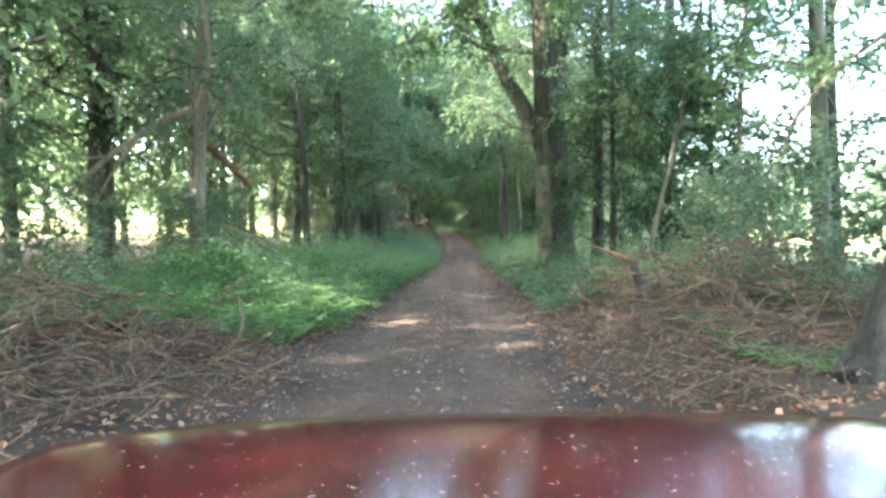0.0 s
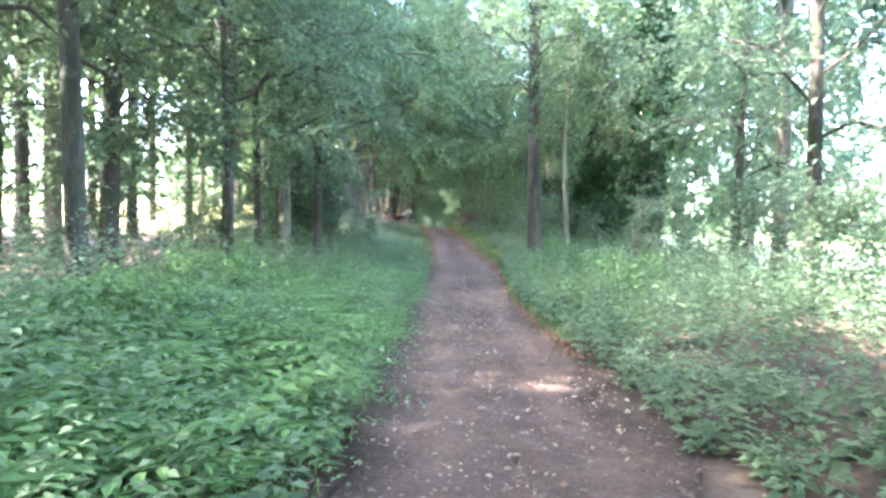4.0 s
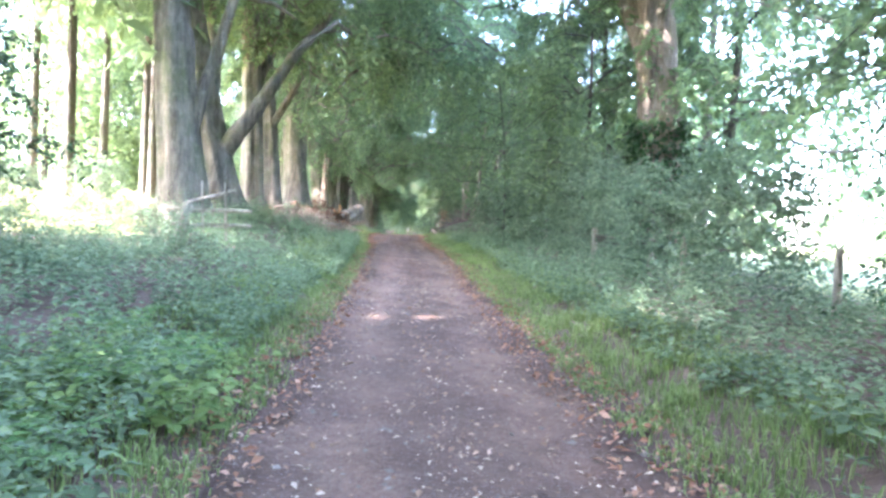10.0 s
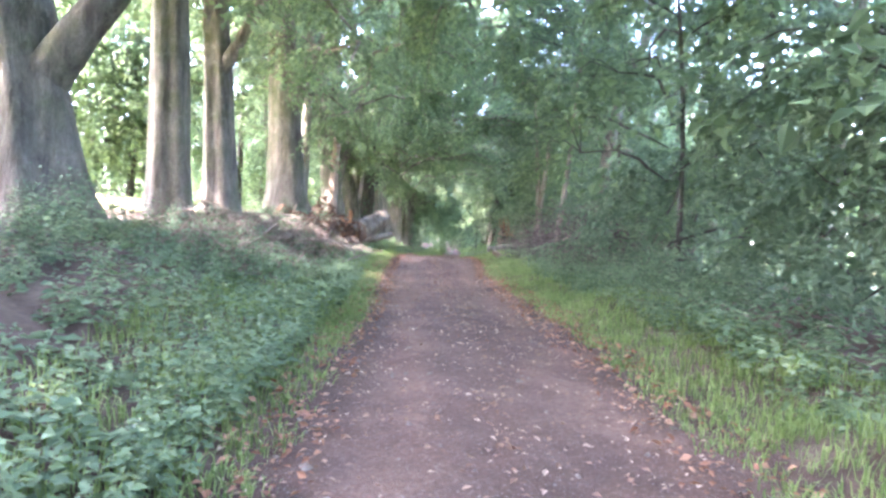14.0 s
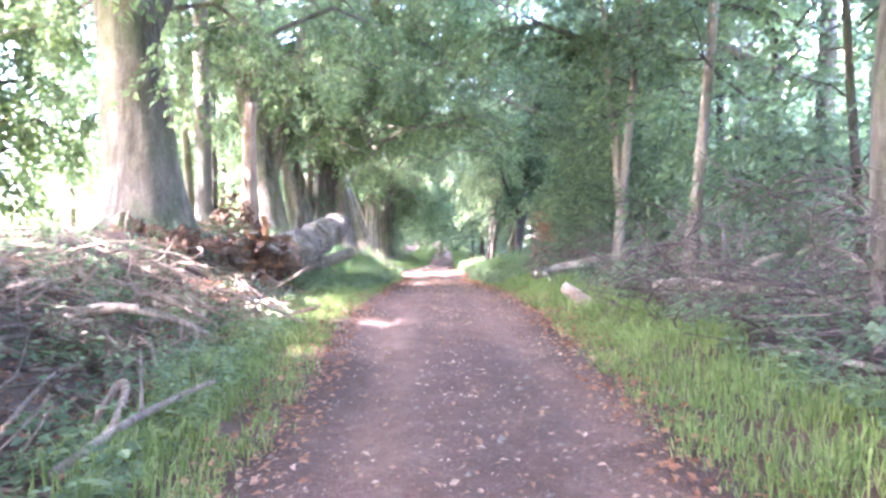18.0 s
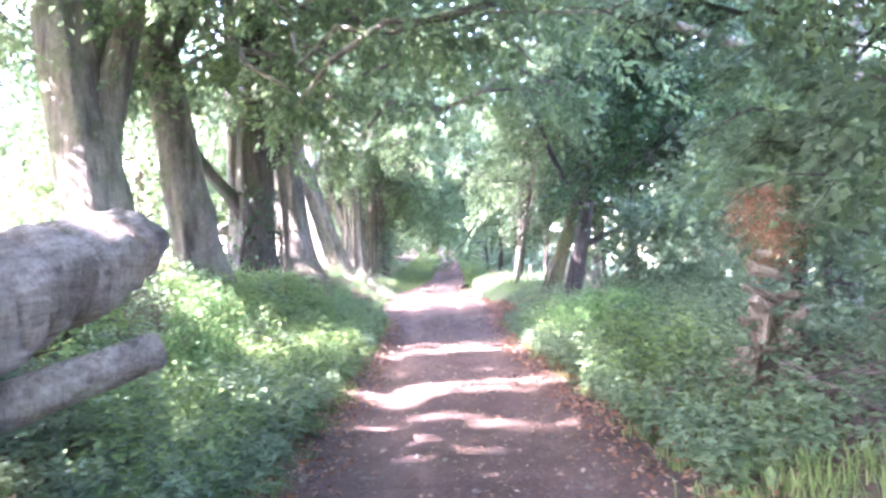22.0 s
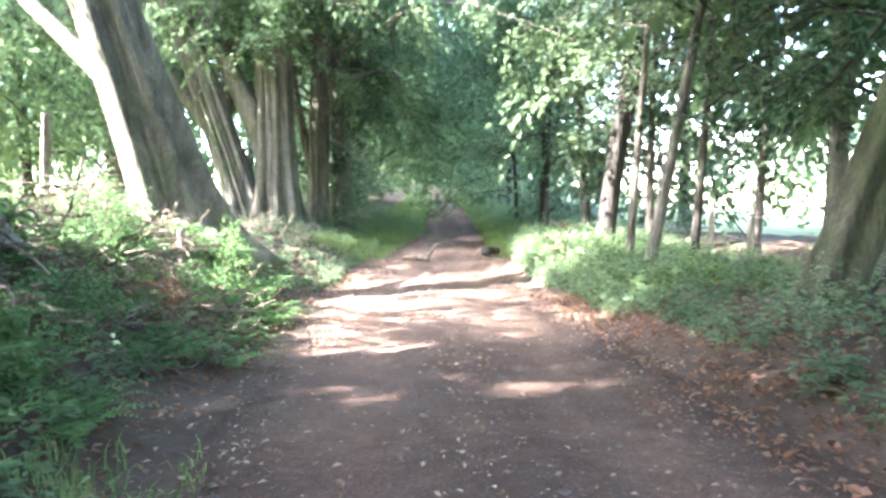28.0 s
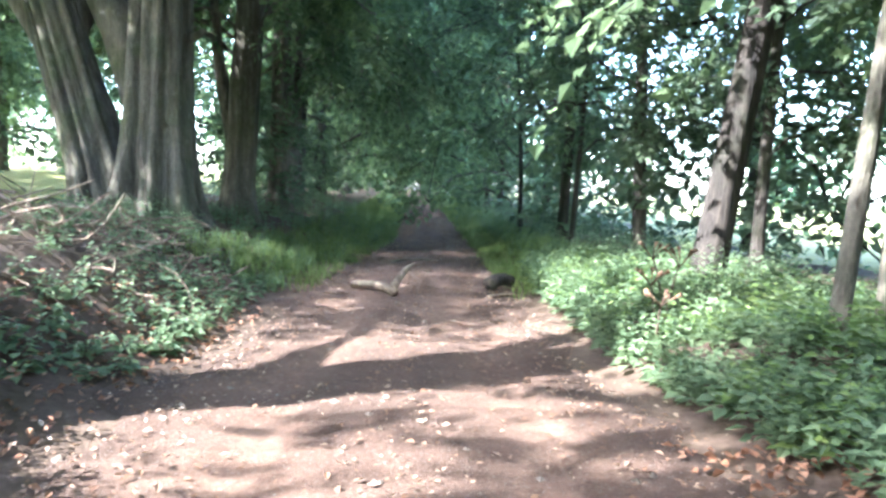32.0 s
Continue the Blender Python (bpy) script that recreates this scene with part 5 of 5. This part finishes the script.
def shards(name, cx, cy, rx, ry, z, h, n, label, seed, smin=.12, smax=.45, mat=ROTTEN):
    """Jagged slabs of rotten wood, each a chipped block."""
    rng = np.random.default_rng(seed)
    root = tagged(new(name), label, "rotten wood")
    root.matrix_basis = pose(cx, cy, z)
    for k in range(n):
        a, q = rng.random() * 6.28, math.sqrt(rng.random())
        ln = smin + (smax - smin) * rng.random()
        path = np.array([[0, 0, -ln / 2], [0.02, 0, -ln * .3], [-.01, .01, 0], [0, 0.02, ln * .3], [0, 0, ln / 2]]) + rng.normal(0, 0.02, (5, 3))
        v, f = tube(path, ln * np.array([.08, .13, .15, .11, .03]) * (0.5 + rng.random(5) * 1.0), 7, 0.3, 2, k * 1.7, 0.25)
        v = v * np.array([1, 0.75, 1]) + rng.normal(0, .012, v.shape)
        m = pose(rx * q * math.cos(a), ry * q * math.sin(a), h * (1 - q) * rng.random() + .05, *(rng.normal(75, 28), rng.normal(0, 25), rng.normal(100, 45)))
        part("slab", mesh_of("slab", v, f, False), mat, root, m=m)


torn = tagged(new("rotten_log_end"), "crumbling red-brown rotten end of the fallen log", "rotten wood")
torn.matrix_basis = pose(-2.7, 75.72, 1.34)
rng = np.random.default_rng(8)
v, f = tube(np.array([[-.3, -.55, -.12], [-.2, -.35, -.06], [-.1, -.15, 0], [0, .05, 0], [.08, .3, .03]]), np.array([.2, .33, .4, .4, .36]), 30, .2, 4, 2.2, .22)
part("core", mesh_of("core", v + rng.normal(0, .02, v.shape), f, False), ROTTEN, torn)
for k in range(130):
    a, rr = rng.random() * 6.28, .2 + .28 * rng.random() ** .6
    ln = .12 + .38 * rng.random() ** 1.6
    path = np.linspace(0, 1, 5)[:, None] * np.array([[0, 0, ln]]) + rng.normal(0, .025, (5, 3))
    v, f = tube(path, ln * np.array([.16, .2, .17, .12, .03]) * (.5 + .9 * rng.random(5)), 7, .3, 2, k * 1.7, .25)
    m = pose(rr * math.cos(a) - .1 - .15 * rng.random(), -.05 - .55 * rng.random() ** 1.5, rr * math.sin(a) - .03, 78 + rng.normal(0, 26), rng.normal(0, 26), rng.normal(-14, 30))
    part("slab", mesh_of("slab", v * np.array([1, .45, 1]) + rng.normal(0, .01, v.shape), f, False), (ROTTEN, TORN, ROTTEN, LOGWOOD)[k % 4], torn, m=m)
shards("rotten_wood_heap", -4.15, 74.4, 1.0, .5, float(land(-4.1, 74.4)) - .05, .4, 110, "mouldering brown wood fallen from the rotten log", 21, .1, .36)
shards("rotten_wood_heap", -4.35, 78.75, .8, .5, 1.8, 1.1, 120, "heap of splintered orange wood round the broken beech", 9, .1, .42)
# standing snag of the broken beech
log("broken_snag", [on(-4.1, 79.3, -.1), (-4.15, 79.3, 3.2), (-4.05, 79.3, 4.95)], .23, .13, SNAGWOOD, "bare pale snag of a snapped beech, splintered at its top", "snag", 16, .07, .08, 4, n=18, branches=[(.93, (-4.15, 79.25, 5.2), .1)])
# right-hand logs
log("fallen_log", [on(2.2, 75.4, .3), (3.2, 75.8, 1.1), on(4.6, 76.4, .4)], .1, .15, BEECH, "smooth grey fallen log in the hedge bank", seed=2, rough=.03, branches=[(.1, (2.55, 75.1, .78), .06)])
log("log_stub", [on(2.2, 72.6, .3), (2.32, 72.5, .9), on(2.5, 72.3, .02)], .085, .09, LOGWOOD, "short mossy log leaning in the grass", seed=1, rough=.02)
log("fallen_branch", [on(2.7, 70.2, .05), (3.0, 68.8, .8), on(3.5, 67.2, .1)], .035, .02, DEADWOOD, "bare grey fallen branch in the grass", "branch", 7)
log("fallen_branch", [on(3.3, 71.9, .15), (3.9, 70.8, 1.2), on(4.6, 70.0, .2)], .1, .06, DEADWOOD, "peeling grey branch across the bank", "branch", 9, branches=[(.5, (4.0, 70.0, 1.5), .04)])
log("fallen_branch", [on(4.2, 69.0, .1), (4.4, 68.6, 2.2), (5.2, 68.4, 2.9)], .08, .03, DARKBARK, "dark bowed branch arching over the thicket", "branch", 8)
log("fallen_branch", [on(-1.55, 66.3, .05), (-1.4, 66.8, .75), on(-1.05, 67.2, .35)], .03, .015, DEADWOOD, "bleached crooked stick on the verge", "branch", 6, branches=[(.6, (-1.5, 67.2, 1.05), .015)])
log("fallen_branch", [on(-2.1, 68.2, .08), (-1.7, 67.6, .8), on(-1.5, 66.7, .05)], .035, .02, STICK, "bleached crooked branch on the bank", "branch", 7)
log("fallen_branch", [on(-3.2, 69.7, .12), (-2.4, 69.2, 1.2), on(-1.7, 69.0, .3)], .06, .03, DEADWOOD, "grey forked branch on the bank", "branch", 8, branches=[(.6, (-2.2, 68.6, 1.35), .03)])
shards("root_plate", 3.05, 80.1, .4, .3, .5, 1.5, 110, "upturned root plate caked with pale brown earth", 15, .12, .4, STICK)
# on the track
log("fallen_branch", [on(-.4, 104.6, .05), (0.0, 104.0, -.3), on(.18, 103.9, .04)], .05, .06, STICK, "broken branch lying across the track", "branch", 9, branches=[(.9, (.4, 104.4, -.1), .06)])
log("fallen_branch", [on(.1, 107.6, .02), (.5, 107.8, -.4), on(.95, 107.9, .02)], .03, .02, DEADWOOD, "thin stick lying across the track", "branch", 6)
log("dark_log_end", [on(1.42, 104.5, .08), (1.6, 104.7, -.25), on(1.78, 104.8, .08)], .1, .08, DARKBARK, "short dark lump of wood on the track edge", "log", 10, .1)
log("fallen_branch", [on(1.35, 104.0, .02), (1.5, 104.1, -.42), on(1.75, 104.15, .02)], .025, .02, STICK, "small stick on the track edge", "branch", 6)
log("fallen_limb", [(-7.6, 94.6, 2.0), (-6.2, 94.3, 2.7), (-4.5, 94.0, 2.2)], .17, .14, DARKBARK, "fallen limb lodged between the beeches", "limb", 12)


def post(x, y, h, r, mat, label, lean=0.0, group="fence posts", name="fence_post"):
    root = tagged(new(name), label, "post", group)
    root.matrix_basis = pose(*on(x, y, -0.1), 0, lean, 0)
    v, f = tube(np.array([[0, 0, 0], [0, 0, h * .5], [0, 0, h + .06], [0, 0, h + .1]]), np.array([r, r, r * .97, r * .8]), 9, .03, 4, x, .02)
    part("shaft", mesh_of("shaft", v, f), mat, root)
    return root


def rail(a, b, r, mat, label, name="fence_rail"):
    return log(name, [a, (np.asarray(a) + np.asarray(b)) / 2, b], r, r * .9, mat, label, "rail", 7, .03, .03)


def plank(a, b, high, thick, mat, label):
    """A sawn board with chamfered edges, slightly bowed."""
    a, b = np.asarray(a, float), np.asarray(b, float)
    side = unit(np.cross(b - a, np.array([0, 0, 1.0]))) * thick / 2
    c = np.array([[-1, .92], [-.7, 1], [.7, 1], [1, .92], [1, -.92], [.7, -1], [-.7, -1], [-1, -.92]])
    t = np.linspace(0, 1, 7)[:, None]
    mid = (b - a) * t - np.array([0, 0, .02]) * np.sin(np.pi * t)
    v = (mid[:, None] + side * c[None, :, :1] + np.array([0, 0, high / 2]) * c[None, :, 1:]).reshape(-1, 3)
    k, q = np.arange(6)[:, None] * 8, np.arange(8)[None]
    f = np.stack([k + q, k + (q + 1) % 8, k + 8 + (q + 1) % 8, k + 8 + q], -1).reshape(-1, 4)
    ends = np.array([[0, 1, 2, 3], [0, 3, 4, 7], [7, 4, 5, 6]])
    root = tagged(new("fence_rail"), label, "rail")
    root.matrix_basis = pose(*a)
    part("board", mesh_of("board", v, np.vstack([f, ends[:, ::-1], ends + 48]), False), mat, root)
    return root


# tumbledown rail fence on the left
post(-3.6, 53.0, 1.0, .1, FENCEWOOD, "leaning squared gatepost of weathered wood", 14, "left fence posts")
zf = float(land(-3, 53.2))
rail((-3.75, 53.2, zf + .75), (-2.2, 53.4, zf + .78), .045, FENCEWOOD, "weathered horizontal fence rail")
rail((-3.75, 53.2, zf + .45), (-2.2, 53.4, zf + .48), .045, FENCEWOOD, "weathered horizontal fence rail")
rail((-3.4, 53.1, zf + .9), (-2.5, 53.3, zf + 1.2), .035, FENCEWOOD, "slipped sloping fence rail")
for px in (-3.1, -2.65):
    rail((px, 53.25, zf + .1), (px - .05, 53.2, zf + 1.35), .025, FENCEWOOD, "thin upright fence stake", "fence_stake")
stump = tagged(new("old_stump"), "gnarled mossy stump with spreading roots beside the broken fence", "stump")
stump.matrix_basis = pose(*on(-2.95, 52.5, -.08))
part("bole", mesh_of("bole", *tube(np.array([[0, 0, 0], [.02, 0, .15], [.03, .02, .32], [.05, .02, .46], [.05, .02, .5]]), np.array([.42, .33, .27, .24, .17]), 40, .25, 5, 4.0, .08)), MOSSBARK, stump)
for k in range(6):
    a = k * 1.05 + .3
    q = np.array([[math.cos(a + .2 * w) * (.25 + .5 * w), math.sin(a + .2 * w) * (.25 + .5 * w)] for w in np.linspace(0, 1, 6)])
    zz = land(-2.95 + q[:, 0], 52.5 + q[:, 1]) - float(land(-2.95, 52.5)) + .08 + .14 * (1 - np.linspace(0, 1, 6)) ** 2 - .03
    part("root", mesh_of("root", *tube(np.column_stack([q, zz]), np.linspace(.1, .03, 6), 9, .06, 3, k, .05)), MOSSBARK, stump)
# right: post and bar
post(4.9, 53.3, .95, .06, FENCEWOOD, "weathered fence post at the field edge", 0, "right fence posts")
post(6.0, 53.0, 1.0, .06, FENCEWOOD, "weathered fence post at the field edge", 0, "right fence posts")
plank((4.9, 53.24, float(land(4.9, 53.3)) + .72), (6.05, 52.94, float(land(6, 53)) + .7), .15, .035, DARKBARK, "dark tarred board between two posts")
post(5.65, 42.9, .95, .045, FENCEWOOD, "greenish round fence post", 0, "right fence posts")
post(6.0, 41.0, .95, .05, FENCEWOOD, "greenish round fence post", 0, "right fence posts")
for k, (x, y) in enumerate([(5.7, 46.6), (5.5, 50.2), (5.4, 57.3), (5.5, 61.2)]):
    post(x, y, .95, .045, FENCEWOOD, "greenish round fence post", 0, "right fence posts")
# right: leaning fence by the yew
for x, y, ln in [(4.6, 90.4, 2), (4.5, 92.0, -3), (5.0, 94.0, 3), (5.2, 97.3, -2), (4.05, 100.7, 0), (5.4, 100.2, 2), (6.0, 103, 0)]:
    post(x, y, .85, .055, FENCEWOOD, "mossy weathered fence post at the field edge", ln, "field fence posts")
rail((4.3, 92.2, .75), (5.0, 91.2, .1), .025, FENCEWOOD, "broken fence rail hanging down")
rail((4.6, 91.0, .15), (5.0, 93.8, .45), .025, FENCEWOOD, "broken fence rail hanging down")
# left: posts by the lit beech
post(-4.1, 96.9, 1.25, .05, FENCEWOOD, "tall weathered fence post in the sun", 5, "left fence posts")
post(-2.75, 97.2, .65, .045, PALEBARK, "short bleached post in the brambles", 2, "left fence posts")
post(-5.4, 92.8, 1.1, .05, FENCEWOOD, "weathered fence post on the bank", 0, "left fence posts")


def wire(pts, label):
    v, f = join([tube(np.array([a, (np.array(a) + b) / 2 - np.array([0, 0, .03]), b]), np.full(3, .004), 4, cap=False) for a, b in zip(pts[:-1], np.array(pts[1:]))])
    tagged(part("fence_wire", mesh_of("fence_wire", v, f), FENCEWOOD), label, "wire")


for h in (.4, .8):
    wire([np.array(on(x, y, h)) for x, y in [(6, 41), (5.65, 42.9), (5.7, 46.6), (5.5, 50.2), (4.9, 53.3)]], "rusty fence wire between the posts")
    wire([np.array(on(x, y, h)) for x, y in [(4.6, 90.4), (4.5, 92), (5, 94), (5.2, 97.3), (5.4, 100.2), (6, 103)]], "rusty fence wire between the posts")

# dry hogweed stalks by the sunny verge
for k, (x, y, h) in enumerate([(2.6, 101.5, .8), (2.4, 101.2, .65), (2.75, 101.9, .7), (2.3, 100.9, .5)]):
    root = tagged(new("dry_flower_stalk"), "dry rust-coloured umbel stalk on the sunny verge", "plant", "dry stalks")
    root.matrix_basis = pose(*on(x, y), 0, 0, k * 80)
    v, f = tube(bezier((0, 0, 0), (.03, 0, h * .5), (.12, .03, h * .8), 5), np.linspace(.014, .008, 5), 6)
    part("stem", mesh_of("stem", v, f), STICK, root)
    for j in range(5):
        a = j * 1.256 + k
        v, f = tube(bezier((.12, .03, h * .78), (.14 + .06 * math.cos(a), .03 + .06 * math.sin(a), h * .9), (.12 + .15 * math.cos(a), .03 + .15 * math.sin(a), h), 4), np.array([.006, .005, .006, .022]), 6)
        part("ray", mesh_of("ray", v, f), ROTTEN, root)

# ---- the red car at the start of the track ----
CX, CY = 0.68, 3.64


def paint(name, col, rough, metal=0.0, coat=0.0, dust=0.3):
    m, t, p = material(name)
    n = noise_tex(t, 3.0, 4)
    n2 = noise_tex(t, 90.0, 3)
    r = ramp(t, [(0.45, (0, 0, 0)), (0.75, (dust, dust, dust))])
    t.links.new(n.outputs[0], r.inputs[0])
    r2 = ramp(t, [(0.66, (0, 0, 0)), (0.72, (0.7, 0.7, 0.7))])
    t.links.new(n2.outputs[0], r2.inputs[0])
    c = mixc(t, col, (0.3, 0.25, 0.22), r.outputs[0])
    t.links.new(mixc(t, c, (0.5, 0.45, 0.4), r2.outputs[0]), p.inputs["Base Color"])
    p.inputs["Roughness"].default_value = rough
    p.inputs["Metallic"].default_value = metal
    p.inputs["Coat Weight"].default_value = coat
    p.inputs["Coat Roughness"].default_value = 0.08
    return m


RED = paint("dusty_red_paint", (0.085, 0.007, 0.012), 0.14, 0.0, 0.2, 0.12)
RUBBER = paint("tyre_rubber", (0.03, 0.03, 0.03), 0.9)
ALLOY = paint("wheel_alloy", (0.5, 0.5, 0.5), 0.35, 0.9)
TRIM = paint("black_plastic_trim", (0.03, 0.03, 0.032), 0.6)
LAMP = paint("headlamp_lens", (0.6, 0.62, 0.65), 0.1, 0.0, 1.0, 0.05)
GLASS, gt, gp = material("windscreen_glass")
gp.inputs["Base Color"].default_value = (0.75, 0.8, 0.8, 1)
gp.inputs["Roughness"].default_value = 0.03
gp.inputs["Transmission Weight"].default_value = 1.0

car = tagged(new("car"), "dusty dark red car standing on the earth track", "car")
car.matrix_basis = pose(CX, CY, 0)


def sheet(nu, nv, fn, thick=0.012):
    """A curved panel with thickness; fn(u, v) gives a point."""
    U, V = np.meshgrid(np.linspace(0, 1, nu), np.linspace(0, 1, nv))
    top = np.stack(fn(U, V), -1).reshape(-1, 3)
    i = np.arange((nv - 1) * nu).reshape(nv - 1, nu)[:, :-1].ravel()
    f = np.stack([i, i + 1, i + nu + 1, i + nu], -1)
    low = top - np.array([0, 0, thick])
    rim = np.concatenate([np.arange(nu), np.arange(1, nv) * nu + nu - 1, (nv - 1) * nu + np.arange(nu - 2, -1, -1), np.arange(nv - 2, 0, -1) * nu])
    r2 = np.roll(rim, -1)
    k = len(top)
    return np.vstack([top, low]), np.vstack([f, f[:, ::-1] + k, np.stack([rim, rim + k, r2 + k, r2], -1)])


def bonnet_z(x, y):
    q = np.abs(x) / 0.8
    return 0.995 - 0.016 * np.clip(y, 0, 2) - 0.028 * q ** 4 - 0.3 * np.clip(y - 0.98, 0, 1) ** 2 * 2


part("bonnet", mesh_of("bonnet", *sheet(30, 26, lambda u, v: ((u - .5) * 1.62, 0.04 + v * 1.32, bonnet_z((u - .5) * 1.62, 0.04 + v * 1.32) + .012 * np.sin(np.pi * u)))), RED, car, "dusty red bonnet")
for s_ in (-1, 1):
    part("wing", mesh_of("wing", *sheet(12, 26, lambda u, v: (s_ * (0.815 + .14 * np.sin(u * 1.57)), -0.05 + v * 1.4, bonnet_z(0.81, v * 1.35) - .005 - .45 * (1 - np.cos(u * 1.57))))), RED, car)
    part("door", mesh_of("door", *sheet(10, 14, lambda u, v: (s_ * (.955 + .02 * np.sin(u * 3.14)), -1.75 + v * 1.68, .3 + .66 * u), .004)), RED, car)
    part("rear_quarter", mesh_of("rear_quarter", *sheet(10, 14, lambda u, v: (s_ * (.955 - .1 * (1 - v) ** 2), -2.6 + v * .83, .3 + .68 * u), .004)), RED, car)
    hl = part("headlight", mesh_of("headlight", *sheet(8, 8, lambda u, v: (s_ * (.42 + .36 * u), 1.38 - .12 * u ** 2 + .06 * np.sin(v * 3.14), .6 + .16 * v), .03)), LAMP, car, "clear headlamp lens")
    part("lamp_rim", mesh_of("lamp_rim", *tube(np.array([[s_ * .42, 1.37, .59], [s_ * .6, 1.36, .57], [s_ * .78, 1.27, .6]]), np.full(3, .012), 6)), TRIM, hl)
    for wy in (0.72, -1.85):
        a = np.linspace(0, 2 * np.pi, 25)
        ring = np.stack([np.full(25, s_ * .86), wy + .25 * np.cos(a), .31 + .25 * np.sin(a)], -1)
        w = new("wheel")
        w.parent = car
        part("tyre", mesh_of("tyre", *tube(ring, np.full(25, .085), 10, cap=False)), RUBBER, w)
        part("rim", mesh_of("rim", *tube(np.array([[s_ * .80, wy, .31], [s_ * .88, wy, .31], [s_ * .91, wy, .31]]), np.array([.19, .185, .06]), 20)), ALLOY, w)
    part("pillar", mesh_of("pillar", *tube(bezier((s_ * .80, -.08, .98), (s_ * .72, -.5, 1.28), (s_ * .62, -.85, 1.44), 6), np.full(6, .03), 8)), RED, car)
    part("side_window", mesh_of("side_window", *sheet(8, 10, lambda u, v: (s_ * (.86 - .2 * u), -2.3 + v * (2.05 - .75 * u), .96 + .44 * u), .004)), GLASS, car)
part("bumper", mesh_of("bumper", *tube(bezier((-.92, 1.22, .45), (0, 1.68, .45), (.92, 1.22, .45), 12), np.full(12, .15), 12, 0.0)), RED, car)
part("grille", mesh_of("grille", *sheet(10, 6, lambda u, v: ((u - .5) * .8, 1.44 - .2 * (u - .5) ** 2, .62 + .14 * v), .03)), TRIM, car, "black front grille")
part("number_plate", mesh_of("number_plate", *sheet(4, 3, lambda u, v: ((u - .5) * .5, 1.615 + 0 * v, .4 + .1 * v), .01)), LAMP, car, "plain number plate with an unreadable bar")
part("scuttle", mesh_of("scuttle", *sheet(12, 4, lambda u, v: ((u - .5) * 1.62, -.1 + .13 * v, .975 + .012 * v), .02)), TRIM, car)
part("windscreen", mesh_of("windscreen", *sheet(14, 10, lambda u, v: ((u - .5) * (1.56 - .3 * v), -.1 - .75 * v - .1 * (2 * u - 1) ** 2, .98 + .46 * v), .005)), GLASS, car, "clear raked windscreen")
part("roof", mesh_of("roof", *sheet(14, 14, lambda u, v: ((u - .5) * 1.28, -.86 - 1.4 * v, 1.44 + .05 * np.sin(np.pi * u) * np.sin(np.pi * np.clip(v + .2, 0, 1))), .03)), RED, car)
part("rear_window", mesh_of("rear_window", *sheet(10, 6, lambda u, v: ((u - .5) * 1.3, -2.28 - .28 * v, 1.42 - .42 * v), .005)), GLASS, car)
part("tailgate", mesh_of("tailgate", *sheet(10, 6, lambda u, v: ((u - .5) * 1.72, -2.56 - .05 * np.sin(v * 3.1), .98 - .6 * v), .02)), RED, car)
part("floor_pan", mesh_of("floor_pan", *sheet(6, 10, lambda u, v: ((u - .5) * 1.72, -2.5 + 3.8 * v, .3 + 0 * u), .03)), TRIM, car)
